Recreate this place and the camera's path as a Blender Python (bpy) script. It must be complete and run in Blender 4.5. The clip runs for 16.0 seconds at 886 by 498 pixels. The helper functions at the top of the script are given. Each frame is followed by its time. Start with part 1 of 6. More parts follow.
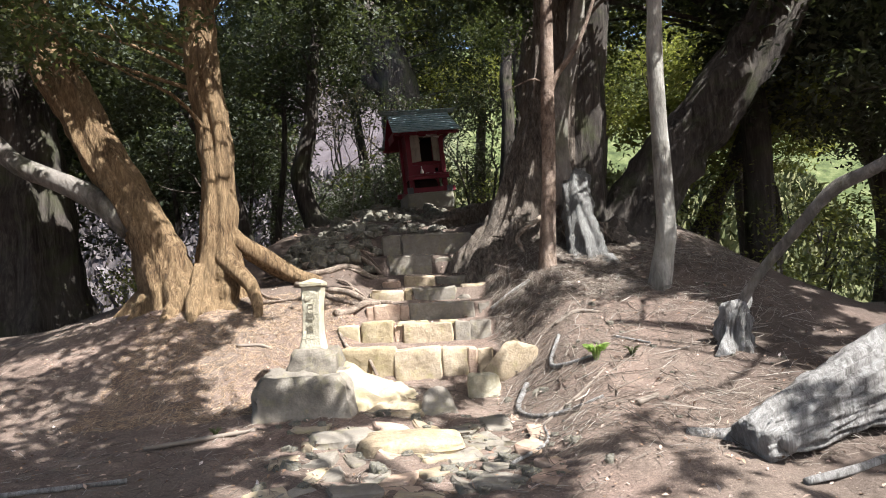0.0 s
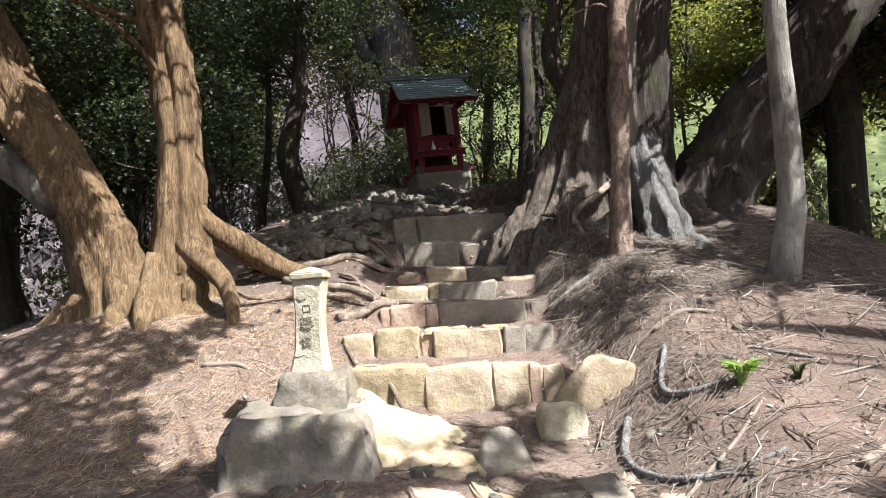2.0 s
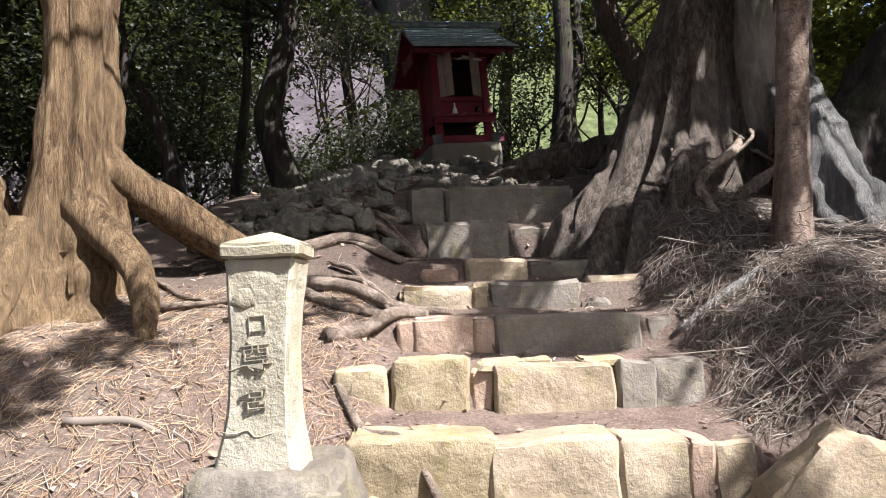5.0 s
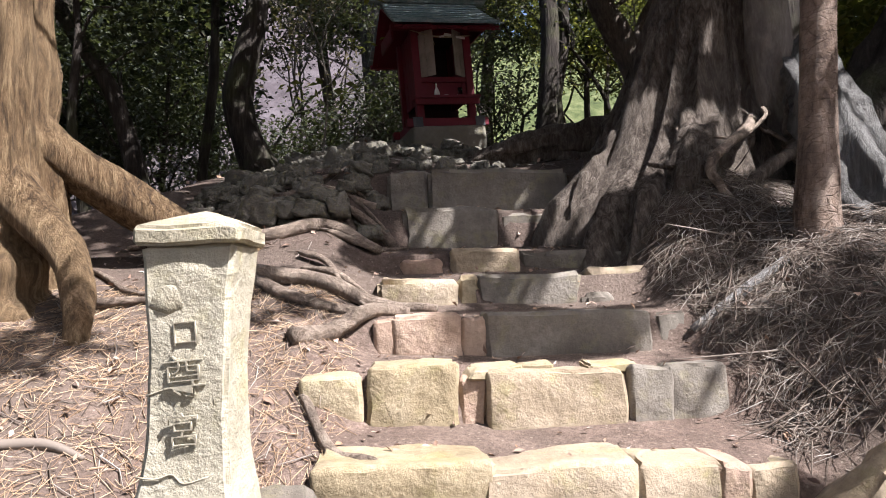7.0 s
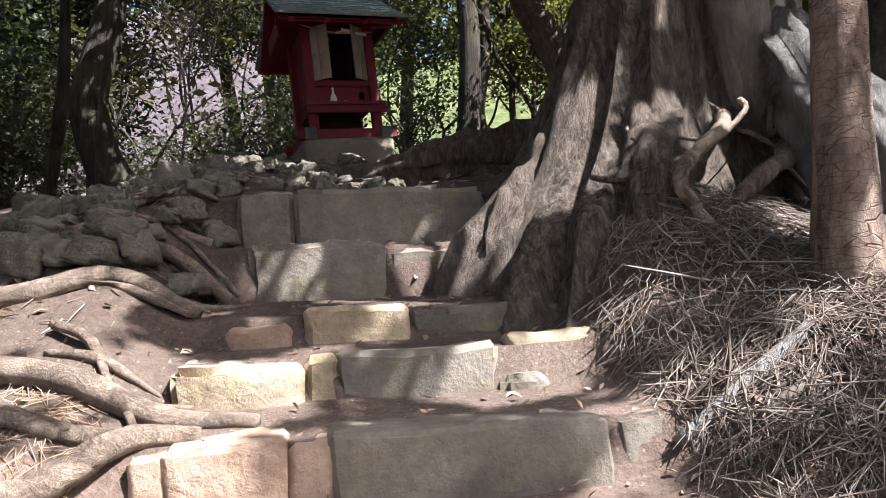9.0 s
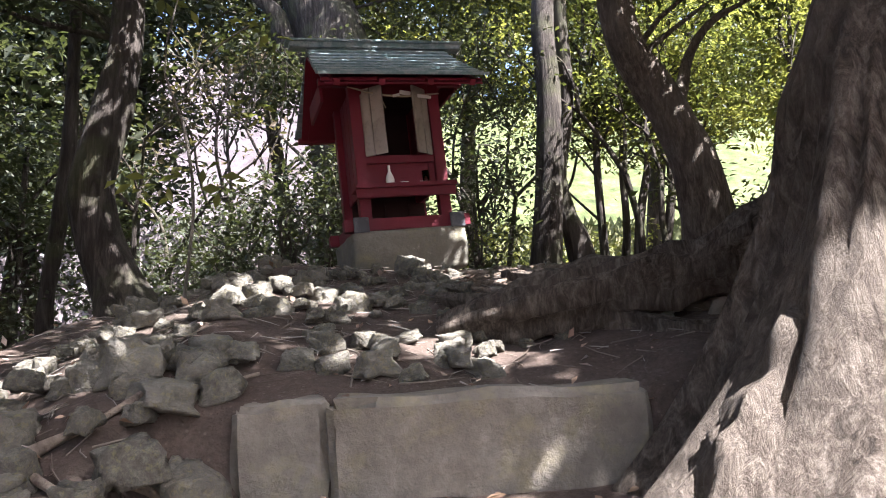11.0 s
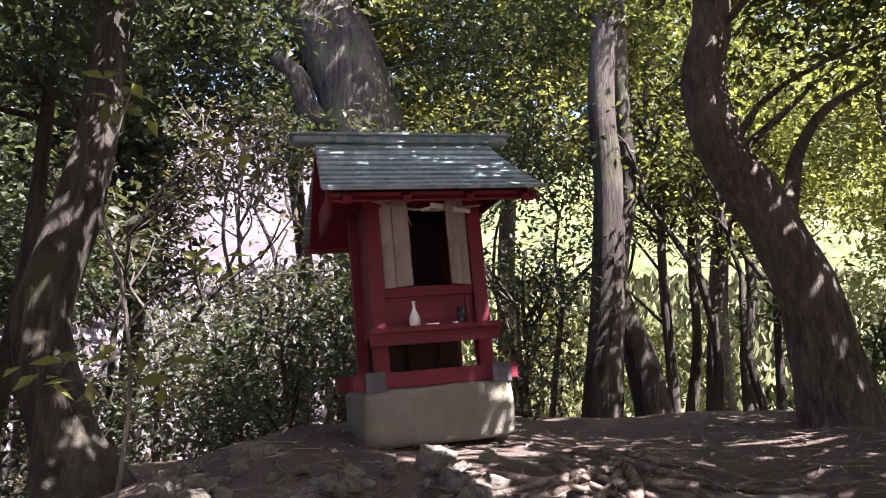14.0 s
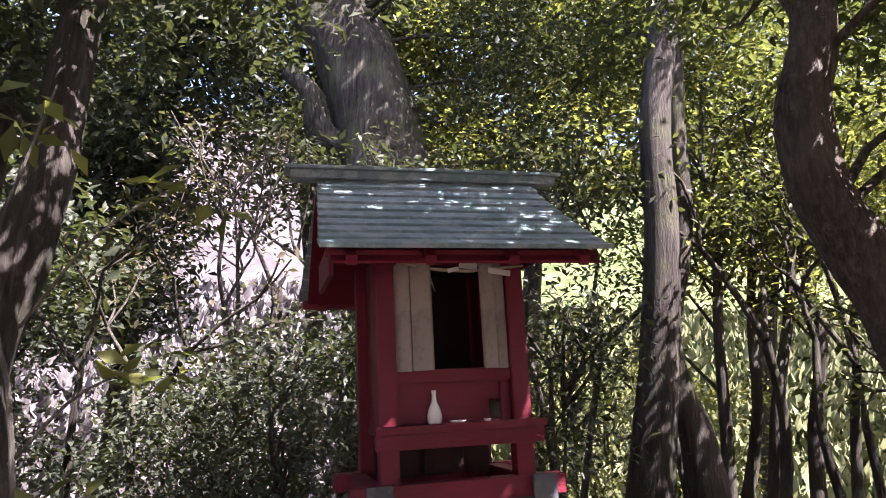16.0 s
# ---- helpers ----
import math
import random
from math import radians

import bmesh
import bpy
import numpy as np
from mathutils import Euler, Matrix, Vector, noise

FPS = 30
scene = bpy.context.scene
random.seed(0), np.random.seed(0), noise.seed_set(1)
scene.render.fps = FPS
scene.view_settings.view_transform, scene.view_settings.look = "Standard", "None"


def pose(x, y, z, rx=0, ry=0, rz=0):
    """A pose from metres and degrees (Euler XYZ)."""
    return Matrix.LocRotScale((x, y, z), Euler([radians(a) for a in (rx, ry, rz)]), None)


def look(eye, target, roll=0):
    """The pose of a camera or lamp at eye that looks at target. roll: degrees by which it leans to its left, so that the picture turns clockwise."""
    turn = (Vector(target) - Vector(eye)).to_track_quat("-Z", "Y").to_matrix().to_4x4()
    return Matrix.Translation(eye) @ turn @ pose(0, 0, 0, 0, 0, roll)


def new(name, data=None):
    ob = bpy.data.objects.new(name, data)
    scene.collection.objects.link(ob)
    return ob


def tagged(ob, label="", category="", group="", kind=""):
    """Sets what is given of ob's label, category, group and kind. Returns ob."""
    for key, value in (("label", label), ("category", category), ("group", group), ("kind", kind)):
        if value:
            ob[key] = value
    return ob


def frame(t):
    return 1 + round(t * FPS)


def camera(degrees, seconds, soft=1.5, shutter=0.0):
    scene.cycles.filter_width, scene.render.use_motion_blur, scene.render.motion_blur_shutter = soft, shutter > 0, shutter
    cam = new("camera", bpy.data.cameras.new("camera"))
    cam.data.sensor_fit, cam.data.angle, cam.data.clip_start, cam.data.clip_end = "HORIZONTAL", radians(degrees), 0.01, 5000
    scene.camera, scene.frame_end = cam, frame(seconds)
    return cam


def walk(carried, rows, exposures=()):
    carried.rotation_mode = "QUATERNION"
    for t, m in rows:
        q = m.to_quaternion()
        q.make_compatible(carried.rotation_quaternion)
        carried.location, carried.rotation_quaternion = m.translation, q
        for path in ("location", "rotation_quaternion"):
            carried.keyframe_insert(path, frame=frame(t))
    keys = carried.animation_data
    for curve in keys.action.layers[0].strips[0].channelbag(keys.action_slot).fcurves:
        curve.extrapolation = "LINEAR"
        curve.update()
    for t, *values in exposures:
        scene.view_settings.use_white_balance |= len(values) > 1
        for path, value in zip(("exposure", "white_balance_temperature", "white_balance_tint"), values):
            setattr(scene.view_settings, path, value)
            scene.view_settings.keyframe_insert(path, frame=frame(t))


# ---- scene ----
# ======== camera and walk ========
cam = camera(65.1, 16.0, soft=1.0)
METRES, EYE, TILT, LEAN, TURN = 11.5, 1.5, 4.0, 2.5, 0.0
ROWS = [
    (0.0, 0.0, 0.0, 0.0, 0.0, 0.0, -0.0),
    (0.5, -0.0138, 0.0421, -0.0043, -0.28, 0.3, 0.35),
    (1.0, -0.0216, 0.0912, -0.0114, -0.52, 0.42, 0.58),
    (1.5, -0.0302, 0.143, -0.0146, -0.75, 0.31, 0.58),
    (2.0, -0.0424, 0.1957, -0.0169, -1.02, 0.14, 0.5),
    (2.5, -0.0493, 0.2485, -0.02, -1.26, 0.2, 0.35),
    (3.0, -0.0596, 0.2961, -0.0249, -1.46, 0.33, 0.07),
    (3.5, -0.0663, 0.339, -0.0283, -1.48, 0.5, -0.42),
    (4.0, -0.068, 0.3759, -0.0281, -1.45, 0.62, -0.88),
    (6.5, -0.0814, 0.457, -0.0336, -2.93, 0.02, -1.47),
    (7.0, -0.0743, 0.4664, -0.032, -3.64, -0.19, -1.39),
    (7.5, -0.0641, 0.4807, -0.0328, -5.17, -0.01, -1.16),
    (8.0, -0.058, 0.5184, -0.0285, -7.01, 0.51, -0.84),
    (8.5, -0.0516, 0.549, -0.0226, -8.49, 0.96, -0.41),
    (9.0, -0.0367, 0.5857, -0.0189, -8.98, 1.58, 0.04),
    (9.5, -0.0309, 0.6218, 0.0001, -8.78, 1.82, 0.27),
    (10.0, -0.0383, 0.6644, 0.0162, -7.15, 3.45, 0.34),
    (12.5, -0.0411, 0.7916, 0.097, -2.81, 5.25, -0.34),
    (13.0, -0.0349, 0.8081, 0.113, -1.83, 5.96, -0.66),
    (13.5, -0.0328, 0.8184, 0.1165, -1.7, 6.77, -1.17),
    (14.0, -0.0357, 0.8389, 0.1247, -2.18, 7.53, -1.6),
    (14.5, -0.034, 0.857, 0.1295, -2.67, 8.23, -2.04),
    (15.0, -0.0247, 0.8804, 0.1417, -2.46, 8.62, -2.48),
    (15.5, -0.0269, 0.8993, 0.1463, -1.91, 8.9, -3.04),
    (16.0, -0.0412, 0.9228, 0.1594, -1.19, 8.99, -3.78),
]
EXPOSURES = [(0.0, 1.8, 6050, 8), (3.5, 1.72, 6000, 11), (6.5, 1.57, 6000, 14), (8.0, 1.57, 6000, 15), (9.0, 2.15, 6000, 14), (10.0, 2.85, 5950, 13), (12.5, 3.2, 6050, 22), (14.0, 3.15, 6100, 25), (16.0, 3.15, 6100, 25)]
walk(cam, [(t, pose(0, 0, EYE, TILT, LEAN, TURN) @ pose(METRES * x, METRES * y, METRES * z, 90 + pitch, roll, yaw)) for t, x, y, z, yaw, pitch, roll in ROWS], EXPOSURES)

# ======== world and sun ========
SUN = Vector((0.5, -0.36, 0.80)).normalized()
world = bpy.data.worlds.new("world")
scene.world = world
world.use_nodes = True
wn = world.node_tree
sky = wn.nodes.new("ShaderNodeTexSky")
sky.sky_type = "NISHITA"
sky.sun_disc = False
sky.sun_elevation = math.asin(SUN.z)
sky.sun_rotation = math.atan2(SUN.x, SUN.y)
sky.dust_density = 4.0
wn.nodes["Background"].inputs["Strength"].default_value = 0.095
wn.links.new(sky.outputs[0], wn.nodes["Background"].inputs["Color"])
sun_data = bpy.data.lights.new("sun", "SUN")
sun_data.energy, sun_data.angle, sun_data.color = 5.0, radians(0.48), (1.0, 0.955, 0.89)
sun = new("sun", sun_data)
sun.matrix_world = look(SUN * 40, (0, 0, 0))


# ======== materials ========
class Nodes:
    """A small writer of node materials."""

    def __init__(self, name):
        self.mat = bpy.data.materials.new(name)
        self.mat.use_nodes = True
        self.tree = self.mat.node_tree
        self.bsdf = self.tree.nodes["Principled BSDF"]
        self.coord = self.node("ShaderNodeTexCoord")

    def node(self, kind, **values):
        n = self.tree.nodes.new(kind)
        for key, value in values.items():
            n.inputs[key].default_value = value
        return n

    def link(self, a, b):
        self.tree.links.new(a, b)

    def place(self, scale=(1, 1, 1), source="Object"):
        m = self.node("ShaderNodeMapping")
        m.inputs["Scale"].default_value = scale
        self.link(self.coord.outputs[source], m.inputs[0])
        return m.outputs[0]

    def noise(self, scale, detail=6, rough=0.6, at=None, distortion=0.0):
        n = self.node("ShaderNodeTexNoise", Scale=scale, Detail=detail, Roughness=rough, Distortion=distortion)
        self.link(at if at else self.place(), n.inputs["Vector"])
        return n.outputs["Fac"]

    def cells(self, scale, at=None, feature="F1"):
        n = self.node("ShaderNodeTexVoronoi", Scale=scale)
        n.feature = feature
        self.link(at if at else self.place(), n.inputs["Vector"])
        return n

    def ramp(self, fac, stops):
        r = self.node("ShaderNodeValToRGB")
        e = r.color_ramp.elements
        while len(e) < len(stops):
            e.new(0.5)
        for slot, (p, c) in zip(e, stops):
            slot.position = p
            slot.color = (*c, 1) if len(c) == 3 else c
        self.link(fac, r.inputs[0])
        return r.outputs[0]

    def mix(self, fac, a, b, blend="MIX"):
        m = self.tree.nodes.new("ShaderNodeMix")
        m.data_type, m.blend_type = "RGBA", blend
        for socket, value in ((m.inputs[0], fac), (m.inputs[6], a), (m.inputs[7], b)):
            if isinstance(value, (int, float)):
                socket.default_value = value
            elif isinstance(value, tuple):
                socket.default_value = (*value, 1)
            else:
                self.link(value, socket)
        return m.outputs[2]

    def sum(self, a, b, op="ADD"):
        m = self.node("ShaderNodeMath")
        m.operation = op
        for socket, value in zip(m.inputs, (a, b)):
            if isinstance(value, (int, float)):
                socket.default_value = value
            else:
                self.link(value, socket)
        return m.outputs[0]

    def finish(self, colour, bump=None, strength=0.5, distance=0.02, rough=0.85, spec=0.3):
        if isinstance(colour, tuple):
            self.bsdf.inputs["Base Color"].default_value = (*colour, 1)
        else:
            self.link(colour, self.bsdf.inputs["Base Color"])
        if isinstance(rough, (int, float)):
            self.bsdf.inputs["Roughness"].default_value = rough
        else:
            self.link(rough, self.bsdf.inputs["Roughness"])
        self.bsdf.inputs["Specular IOR Level"].default_value = spec
        if bump is not None:
            b = self.node("ShaderNodeBump", Strength=strength, Distance=distance)
            self.link(bump, b.inputs["Height"])
            self.link(b.outputs[0], self.bsdf.inputs["Normal"])
        return self.mat


def object_random(n):
    return n.node("ShaderNodeObjectInfo").outputs["Random"]


def island_random(n):
    return n.node("ShaderNodeNewGeometry").outputs["Random Per Island"]


def make_soil():
    n = Nodes("soil")
    big = n.noise(0.7, 4)
    mid = n.noise(4, 8, 0.7)
    fine = n.noise(45, 6, 0.75)
    c = n.ramp(mid, [(0.25, (0.075, 0.055, 0.046)), (0.5, (0.21, 0.150, 0.122)), (0.75, (0.36, 0.265, 0.22))])
    c = n.mix(n.ramp(big, [(0.4, (0, 0, 0)), (0.62, (0.7, 0.7, 0.7))]), c, (0.17, 0.135, 0.110))
    c = n.mix(n.ramp(fine, [(0.35, (0.75, 0.75, 0.75)), (0.62, (0, 0, 0))]), c, (0.085, 0.062, 0.048))
    pebble = n.cells(30)
    specks = n.ramp(pebble.outputs["Distance"], [(0.10, (1, 1, 1)), (0.2, (0, 0, 0))])
    c = n.mix(n.mix(0.45, (0, 0, 0), specks), c, (0.42, 0.35, 0.28))
    # grassland and winter woods in the distance, the woods paled with painted haze
    sep = n.node("ShaderNodeSeparateXYZ")
    n.link(n.place(), sep.inputs[0])
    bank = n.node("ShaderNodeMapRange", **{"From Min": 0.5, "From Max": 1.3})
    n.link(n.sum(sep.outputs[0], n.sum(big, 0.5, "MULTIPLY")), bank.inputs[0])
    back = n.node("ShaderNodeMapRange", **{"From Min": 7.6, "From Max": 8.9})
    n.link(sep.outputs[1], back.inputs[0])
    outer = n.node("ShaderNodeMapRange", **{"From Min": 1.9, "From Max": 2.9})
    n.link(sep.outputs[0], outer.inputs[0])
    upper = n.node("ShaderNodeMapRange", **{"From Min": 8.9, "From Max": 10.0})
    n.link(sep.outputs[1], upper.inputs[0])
    # darker, browner soil on the back and outer bank and the upper slope
    darker_soil = n.sum(n.sum(bank.outputs[0], n.sum(back.outputs[0], outer.outputs[0], "MAXIMUM"), "MULTIPLY"), upper.outputs[0], "MAXIMUM")
    c = n.mix(n.sum(darker_soil, 0.6, "MULTIPLY"), c, n.mix(0.5, c, (0.05, 0.040, 0.034), "MULTIPLY"))
    c = n.mix(n.sum(darker_soil, 0.35, "MULTIPLY"), c, (0.06, 0.047, 0.040))
    away = n.node("ShaderNodeMapRange", **{"From Min": 21.0, "From Max": 27.0})
    n.link(sep.outputs[1], away.inputs[0])
    side = n.node("ShaderNodeMapRange", **{"From Min": -4.0, "From Max": 3.0})
    n.link(sep.outputs[0], side.inputs[0])
    tuft = n.noise(0.9, 9, 0.75)
    field = n.ramp(tuft, [(0.35, (0.025, 0.034, 0.012)), (0.5, (0.06, 0.074, 0.026)), (0.65, (0.125, 0.132, 0.06))])
    pale = n.ramp(n.noise(0.5, 9, 0.8), [(0.35, (0.036, 0.029, 0.030)), (0.5, (0.068, 0.056, 0.060)), (0.65, (0.105, 0.09, 0.094))])
    far = n.mix(side.outputs[0], pale, field)
    c = n.mix(away.outputs[0], c, far)
    relief = n.sum(n.sum(mid, 0.8, "MULTIPLY"), n.sum(fine, 0.35, "MULTIPLY"))
    return n.finish(c, relief, 0.9, 0.05, 0.95, 0.15)


def make_stone(name, dark, mid, light, moss=0.4, scale=1.0):
    n = Nodes(name)
    at = n.place((scale,) * 3)
    shift = n.node("ShaderNodeVectorMath")
    shift.operation = "ADD"
    rnd = object_random(n)
    n.link(at, shift.inputs[0])
    comb = n.node("ShaderNodeCombineXYZ")
    n.link(n.sum(rnd, 37.0, "MULTIPLY"), comb.inputs[0])
    n.link(comb.outputs[0], shift.inputs[1])
    at = shift.outputs[0]
    a = n.noise(3.2, 7, 0.65, at)
    b = n.noise(24, 8, 0.75, at)
    crack = n.ramp(n.cells(3.0, at, "DISTANCE_TO_EDGE").outputs["Distance"], [(0.0, (0, 0, 0)), (0.012, (1, 1, 1))])
    c = n.ramp(a, [(0.28, dark), (0.5, mid), (0.72, light)])
    c = n.mix(n.ramp(b, [(0.35, (0.6, 0.6, 0.6)), (0.6, (0, 0, 0))]), c, dark)
    c = n.mix(n.ramp(rnd, [(0.0, (0, 0, 0)), (1.0, (0.45, 0.45, 0.45))]), c, light)
    green = n.ramp(n.noise(5.5, 5, 0.7, at), [(0.52, (0, 0, 0)), (0.68, (moss, moss, moss))])
    c = n.mix(green, c, (0.30, 0.265, 0.115))
    c = n.mix(n.mix(0.07, (0, 0, 0), n.ramp(crack, [(0, (1, 1, 1)), (1, (0, 0, 0))])), c, (0.05, 0.04, 0.03))
    h = n.sum(n.sum(n.sum(a, 1.4, "MULTIPLY"), n.sum(b, 0.14, "MULTIPLY")), n.sum(crack, 0.015, "MULTIPLY"))
    grit = n.noise(70, 4, 0.8, at)
    return n.finish(c, n.sum(h, n.sum(grit, 0.11, "MULTIPLY")), 0.9, 0.03, 0.88, 0.25)


def make_bark(name, dark, mid, light, stretch=(9, 9, 1.1), bump=0.9, plates=False, moss=0.0):
    n = Nodes(name)
    at = n.place(stretch)
    a = n.noise(1.6, 8, 0.7, at, 0.6)
    b = n.noise(7, 6, 0.7, at)
    big = n.noise(1.1, 3)
    c = n.ramp(a, [(0.36, dark), (0.5, mid), (0.64, light)])
    c = n.mix(n.ramp(b, [(0.3, (0.65, 0.65, 0.65)), (0.55, (0, 0, 0))]), c, dark)
    c = n.mix(n.ramp(big, [(0.4, (0, 0, 0)), (0.7, (0.5, 0.5, 0.5))]), c, light)
    h = n.sum(a, n.sum(b, 0.4, "MULTIPLY"))
    if plates:
        edge = n.cells(13.0, n.place((0.7, 0.7, 2.4)), "DISTANCE_TO_EDGE").outputs["Distance"]
        line = n.ramp(edge, [(0.0, (0.62, 0.62, 0.62)), (0.04, (1, 1, 1))])
        c = n.mix(line, dark, c)
        h = n.sum(h, n.sum(line, 0.6, "MULTIPLY"))
    if moss:
        c = n.mix(n.ramp(n.noise(2.3, 5), [(0.5, (0, 0, 0)), (0.66, (moss, moss, moss))]), c, (0.10, 0.12, 0.04))
    return n.finish(c, n.sum(h, n.sum(n.noise(22, 5, 0.75, at), 0.25, "MULTIPLY")), 1.0, 0.07 * bump, 0.9, 0.2)


def make_leaf(name, tones, through_light=0.45, gloss=0.55):
    n = Nodes(name)
    r = island_random(n)
    c = n.ramp(r, [(i / (len(tones) - 1), t) for i, t in enumerate(tones)])
    n.finish(c, None, rough=gloss, spec=0.3)
    tr = n.node("ShaderNodeBsdfTranslucent")
    n.link(n.mix(0.15, n.mix(1.0, c, (1.5, 1.5, 1.0), "MULTIPLY"), (0.25, 0.30, 0.04)), tr.inputs["Color"])
    mixer = n.node("ShaderNodeMixShader")
    mixer.inputs[0].default_value = through_light
    n.link(n.bsdf.outputs[0], mixer.inputs[1])
    n.link(tr.outputs[0], mixer.inputs[2])
    n.link(mixer.outputs[0], n.tree.nodes["Material Output"].inputs["Surface"])
    return n.mat


def make_litter(name, tones):
    n = Nodes(name)
    c = n.ramp(island_random(n), [(i / (len(tones) - 1), t) for i, t in enumerate(tones)])
    return n.finish(c, n.noise(60), 0.3, 0.003, 0.8, 0.25)


def make_paint(name, colour, worn, wear=0.55, rough=0.55, grain=(1, 1, 14)):
    n = Nodes(name)
    g = n.noise(6, 8, 0.7, n.place(grain))
    w = n.noise(9, 8, 0.75)
    c = n.mix(n.ramp(n.noise(3, 4), [(0.35, (0, 0, 0)), (0.7, (0.6, 0.6, 0.6))]), colour, tuple(v * 0.55 for v in colour))
    c = n.mix(n.ramp(w, [(wear, (0, 0, 0)), (wear + 0.12, (0.8, 0.8, 0.8))]), c, worn)
    return n.finish(c, n.sum(g, n.sum(w, 0.5, "MULTIPLY")), 0.35, 0.006, rough, 0.35)


SOIL = make_soil()
SANDSTONE = make_stone("sandstone", (0.130, 0.098, 0.064), (0.305, 0.236, 0.156), (0.44, 0.362, 0.27), 0.55)
LICHENSTONE = make_stone("lichen_yellow_stone", (0.15, 0.115, 0.065), (0.32, 0.255, 0.16), (0.44, 0.37, 0.26), 0.5)
PINKSTONE = make_stone("pinkish_stone", (0.16, 0.105, 0.078), (0.35, 0.24, 0.175), (0.47, 0.36, 0.28), 0.2)
GREYSTONE = make_stone("grey_stone", (0.065, 0.054, 0.043), (0.155, 0.132, 0.107), (0.28, 0.25, 0.21), 0.3)
POSTSTONE = make_stone("carved_stone", (0.21, 0.18, 0.12), (0.38, 0.335, 0.24), (0.50, 0.46, 0.37), 0.45, 1.3)
COBBLE = make_stone("cobble_stone", (0.06, 0.055, 0.046), (0.145, 0.132, 0.11), (0.26, 0.24, 0.20), 0.45, 1.5)
CONCRETE = make_stone("old_concrete", (0.085, 0.078, 0.062), (0.155, 0.143, 0.115), (0.23, 0.215, 0.18), 0.3, 0.8)
BARK_WARM = make_bark("warm_fibrous_bark", (0.065, 0.042, 0.026), (0.24, 0.152, 0.08), (0.43, 0.30, 0.17), (15, 15, 3.0), 1.2)
BARK_BROWN = make_bark("brown_bark", (0.045, 0.034, 0.027), (0.15, 0.118, 0.094), (0.29, 0.243, 0.2), (16, 16, 4.0), 1.3)
# dark bark; on some stems its darkness stands in for shade
BARK_DARK = make_bark("dark_shaded_bark", (0.018, 0.0145, 0.012), (0.052, 0.042, 0.036), (0.115, 0.097, 0.083), moss=0.3)
BARK_GREY = make_bark("grey_bark", (0.06, 0.052, 0.046), (0.15, 0.13, 0.115), (0.27, 0.24, 0.21), (5, 5, 1.5), 0.6, moss=0.25)
BARK_PLATE = make_bark("plated_red_bark", (0.065, 0.042, 0.032), (0.26, 0.185, 0.14), (0.40, 0.31, 0.25), (4, 4, 2), 0.8, True)
DEADWOOD = make_bark("bleached_dead_wood", (0.10, 0.09, 0.082), (0.28, 0.26, 0.245), (0.47, 0.45, 0.43), (14, 14, 1.2), 0.9)
BARK_PALE = make_bark("pale_smooth_bark", (0.10, 0.09, 0.078), (0.25, 0.23, 0.20), (0.40, 0.375, 0.335), (5, 5, 1.5), 0.6, moss=0.2)
STUMPWOOD = make_bark("grey_stump_wood", (0.06, 0.055, 0.05), (0.16, 0.15, 0.14), (0.29, 0.28, 0.265), (14, 14, 1.2), 0.9)
ROOT = make_bark("root_bark", (0.075, 0.055, 0.043), (0.23, 0.175, 0.135), (0.42, 0.34, 0.27), (6, 6, 6), 0.7)
LEAF_MID = make_leaf("green_leaf", [(0.032, 0.041, 0.018), (0.058, 0.070, 0.028), (0.09, 0.098, 0.038), (0.042, 0.052, 0.025)], 0.35)
LEAF_DARK = make_leaf("dark_evergreen_leaf", [(0.020, 0.026, 0.014), (0.036, 0.044, 0.024), (0.062, 0.068, 0.044), (0.030, 0.035, 0.022)], 0.25, 0.55)
LEAF_LIGHT = make_leaf("light_green_leaf", [(0.07, 0.08, 0.026), (0.14, 0.15, 0.045), (0.21, 0.205, 0.065), (0.10, 0.108, 0.036)], 0.5)
GRASS = make_leaf("fresh_grass", [(0.16, 0.27, 0.05), (0.26, 0.38, 0.08), (0.33, 0.43, 0.13)], 0.4)
LEAF_DRY = make_leaf("brownish_leaf", [(0.035, 0.030, 0.020), (0.065, 0.054, 0.034), (0.10, 0.075, 0.052), (0.045, 0.042, 0.024)], 0.3)
LITTER = make_litter("dry_twig", [(0.07, 0.053, 0.042), (0.14, 0.108, 0.085), (0.24, 0.20, 0.165), (0.10, 0.075, 0.058), (0.36, 0.32, 0.28)])
NEEDLE = make_litter("dry_needle", [(0.24, 0.15, 0.09), (0.38, 0.26, 0.16), (0.50, 0.38, 0.26), (0.20, 0.12, 0.08)])
STRAW = make_litter("dry_reed", [(0.052, 0.06, 0.022), (0.10, 0.105, 0.04), (0.145, 0.138, 0.066), (0.076, 0.09, 0.028)])
# pale lavender-grey: the haze of distance is in these tones
BRUSH = make_litter("bare_brush", [(0.05, 0.04, 0.038), (0.10, 0.086, 0.088), (0.14, 0.122, 0.122), (0.07, 0.06, 0.058)])
FALLEN = make_litter("fallen_leaf", [(0.14, 0.09, 0.06), (0.30, 0.19, 0.12), (0.45, 0.33, 0.26), (0.22, 0.13, 0.09), (0.55, 0.47, 0.42)])
RED = make_paint("red_paint", (0.15, 0.009, 0.022), (0.11, 0.016, 0.02), 0.58)
WOOD = make_paint("weathered_board", (0.34, 0.29, 0.245), (0.20, 0.17, 0.145), 0.5, 0.85, (14, 14, 0.8))
# worn teal, lightened to carry the sky's reflection in the colour
ROOF = make_paint("weathered_teal_paint", (0.16, 0.235, 0.24), (0.32, 0.36, 0.37), 0.45, 0.42, (1, 14, 14))
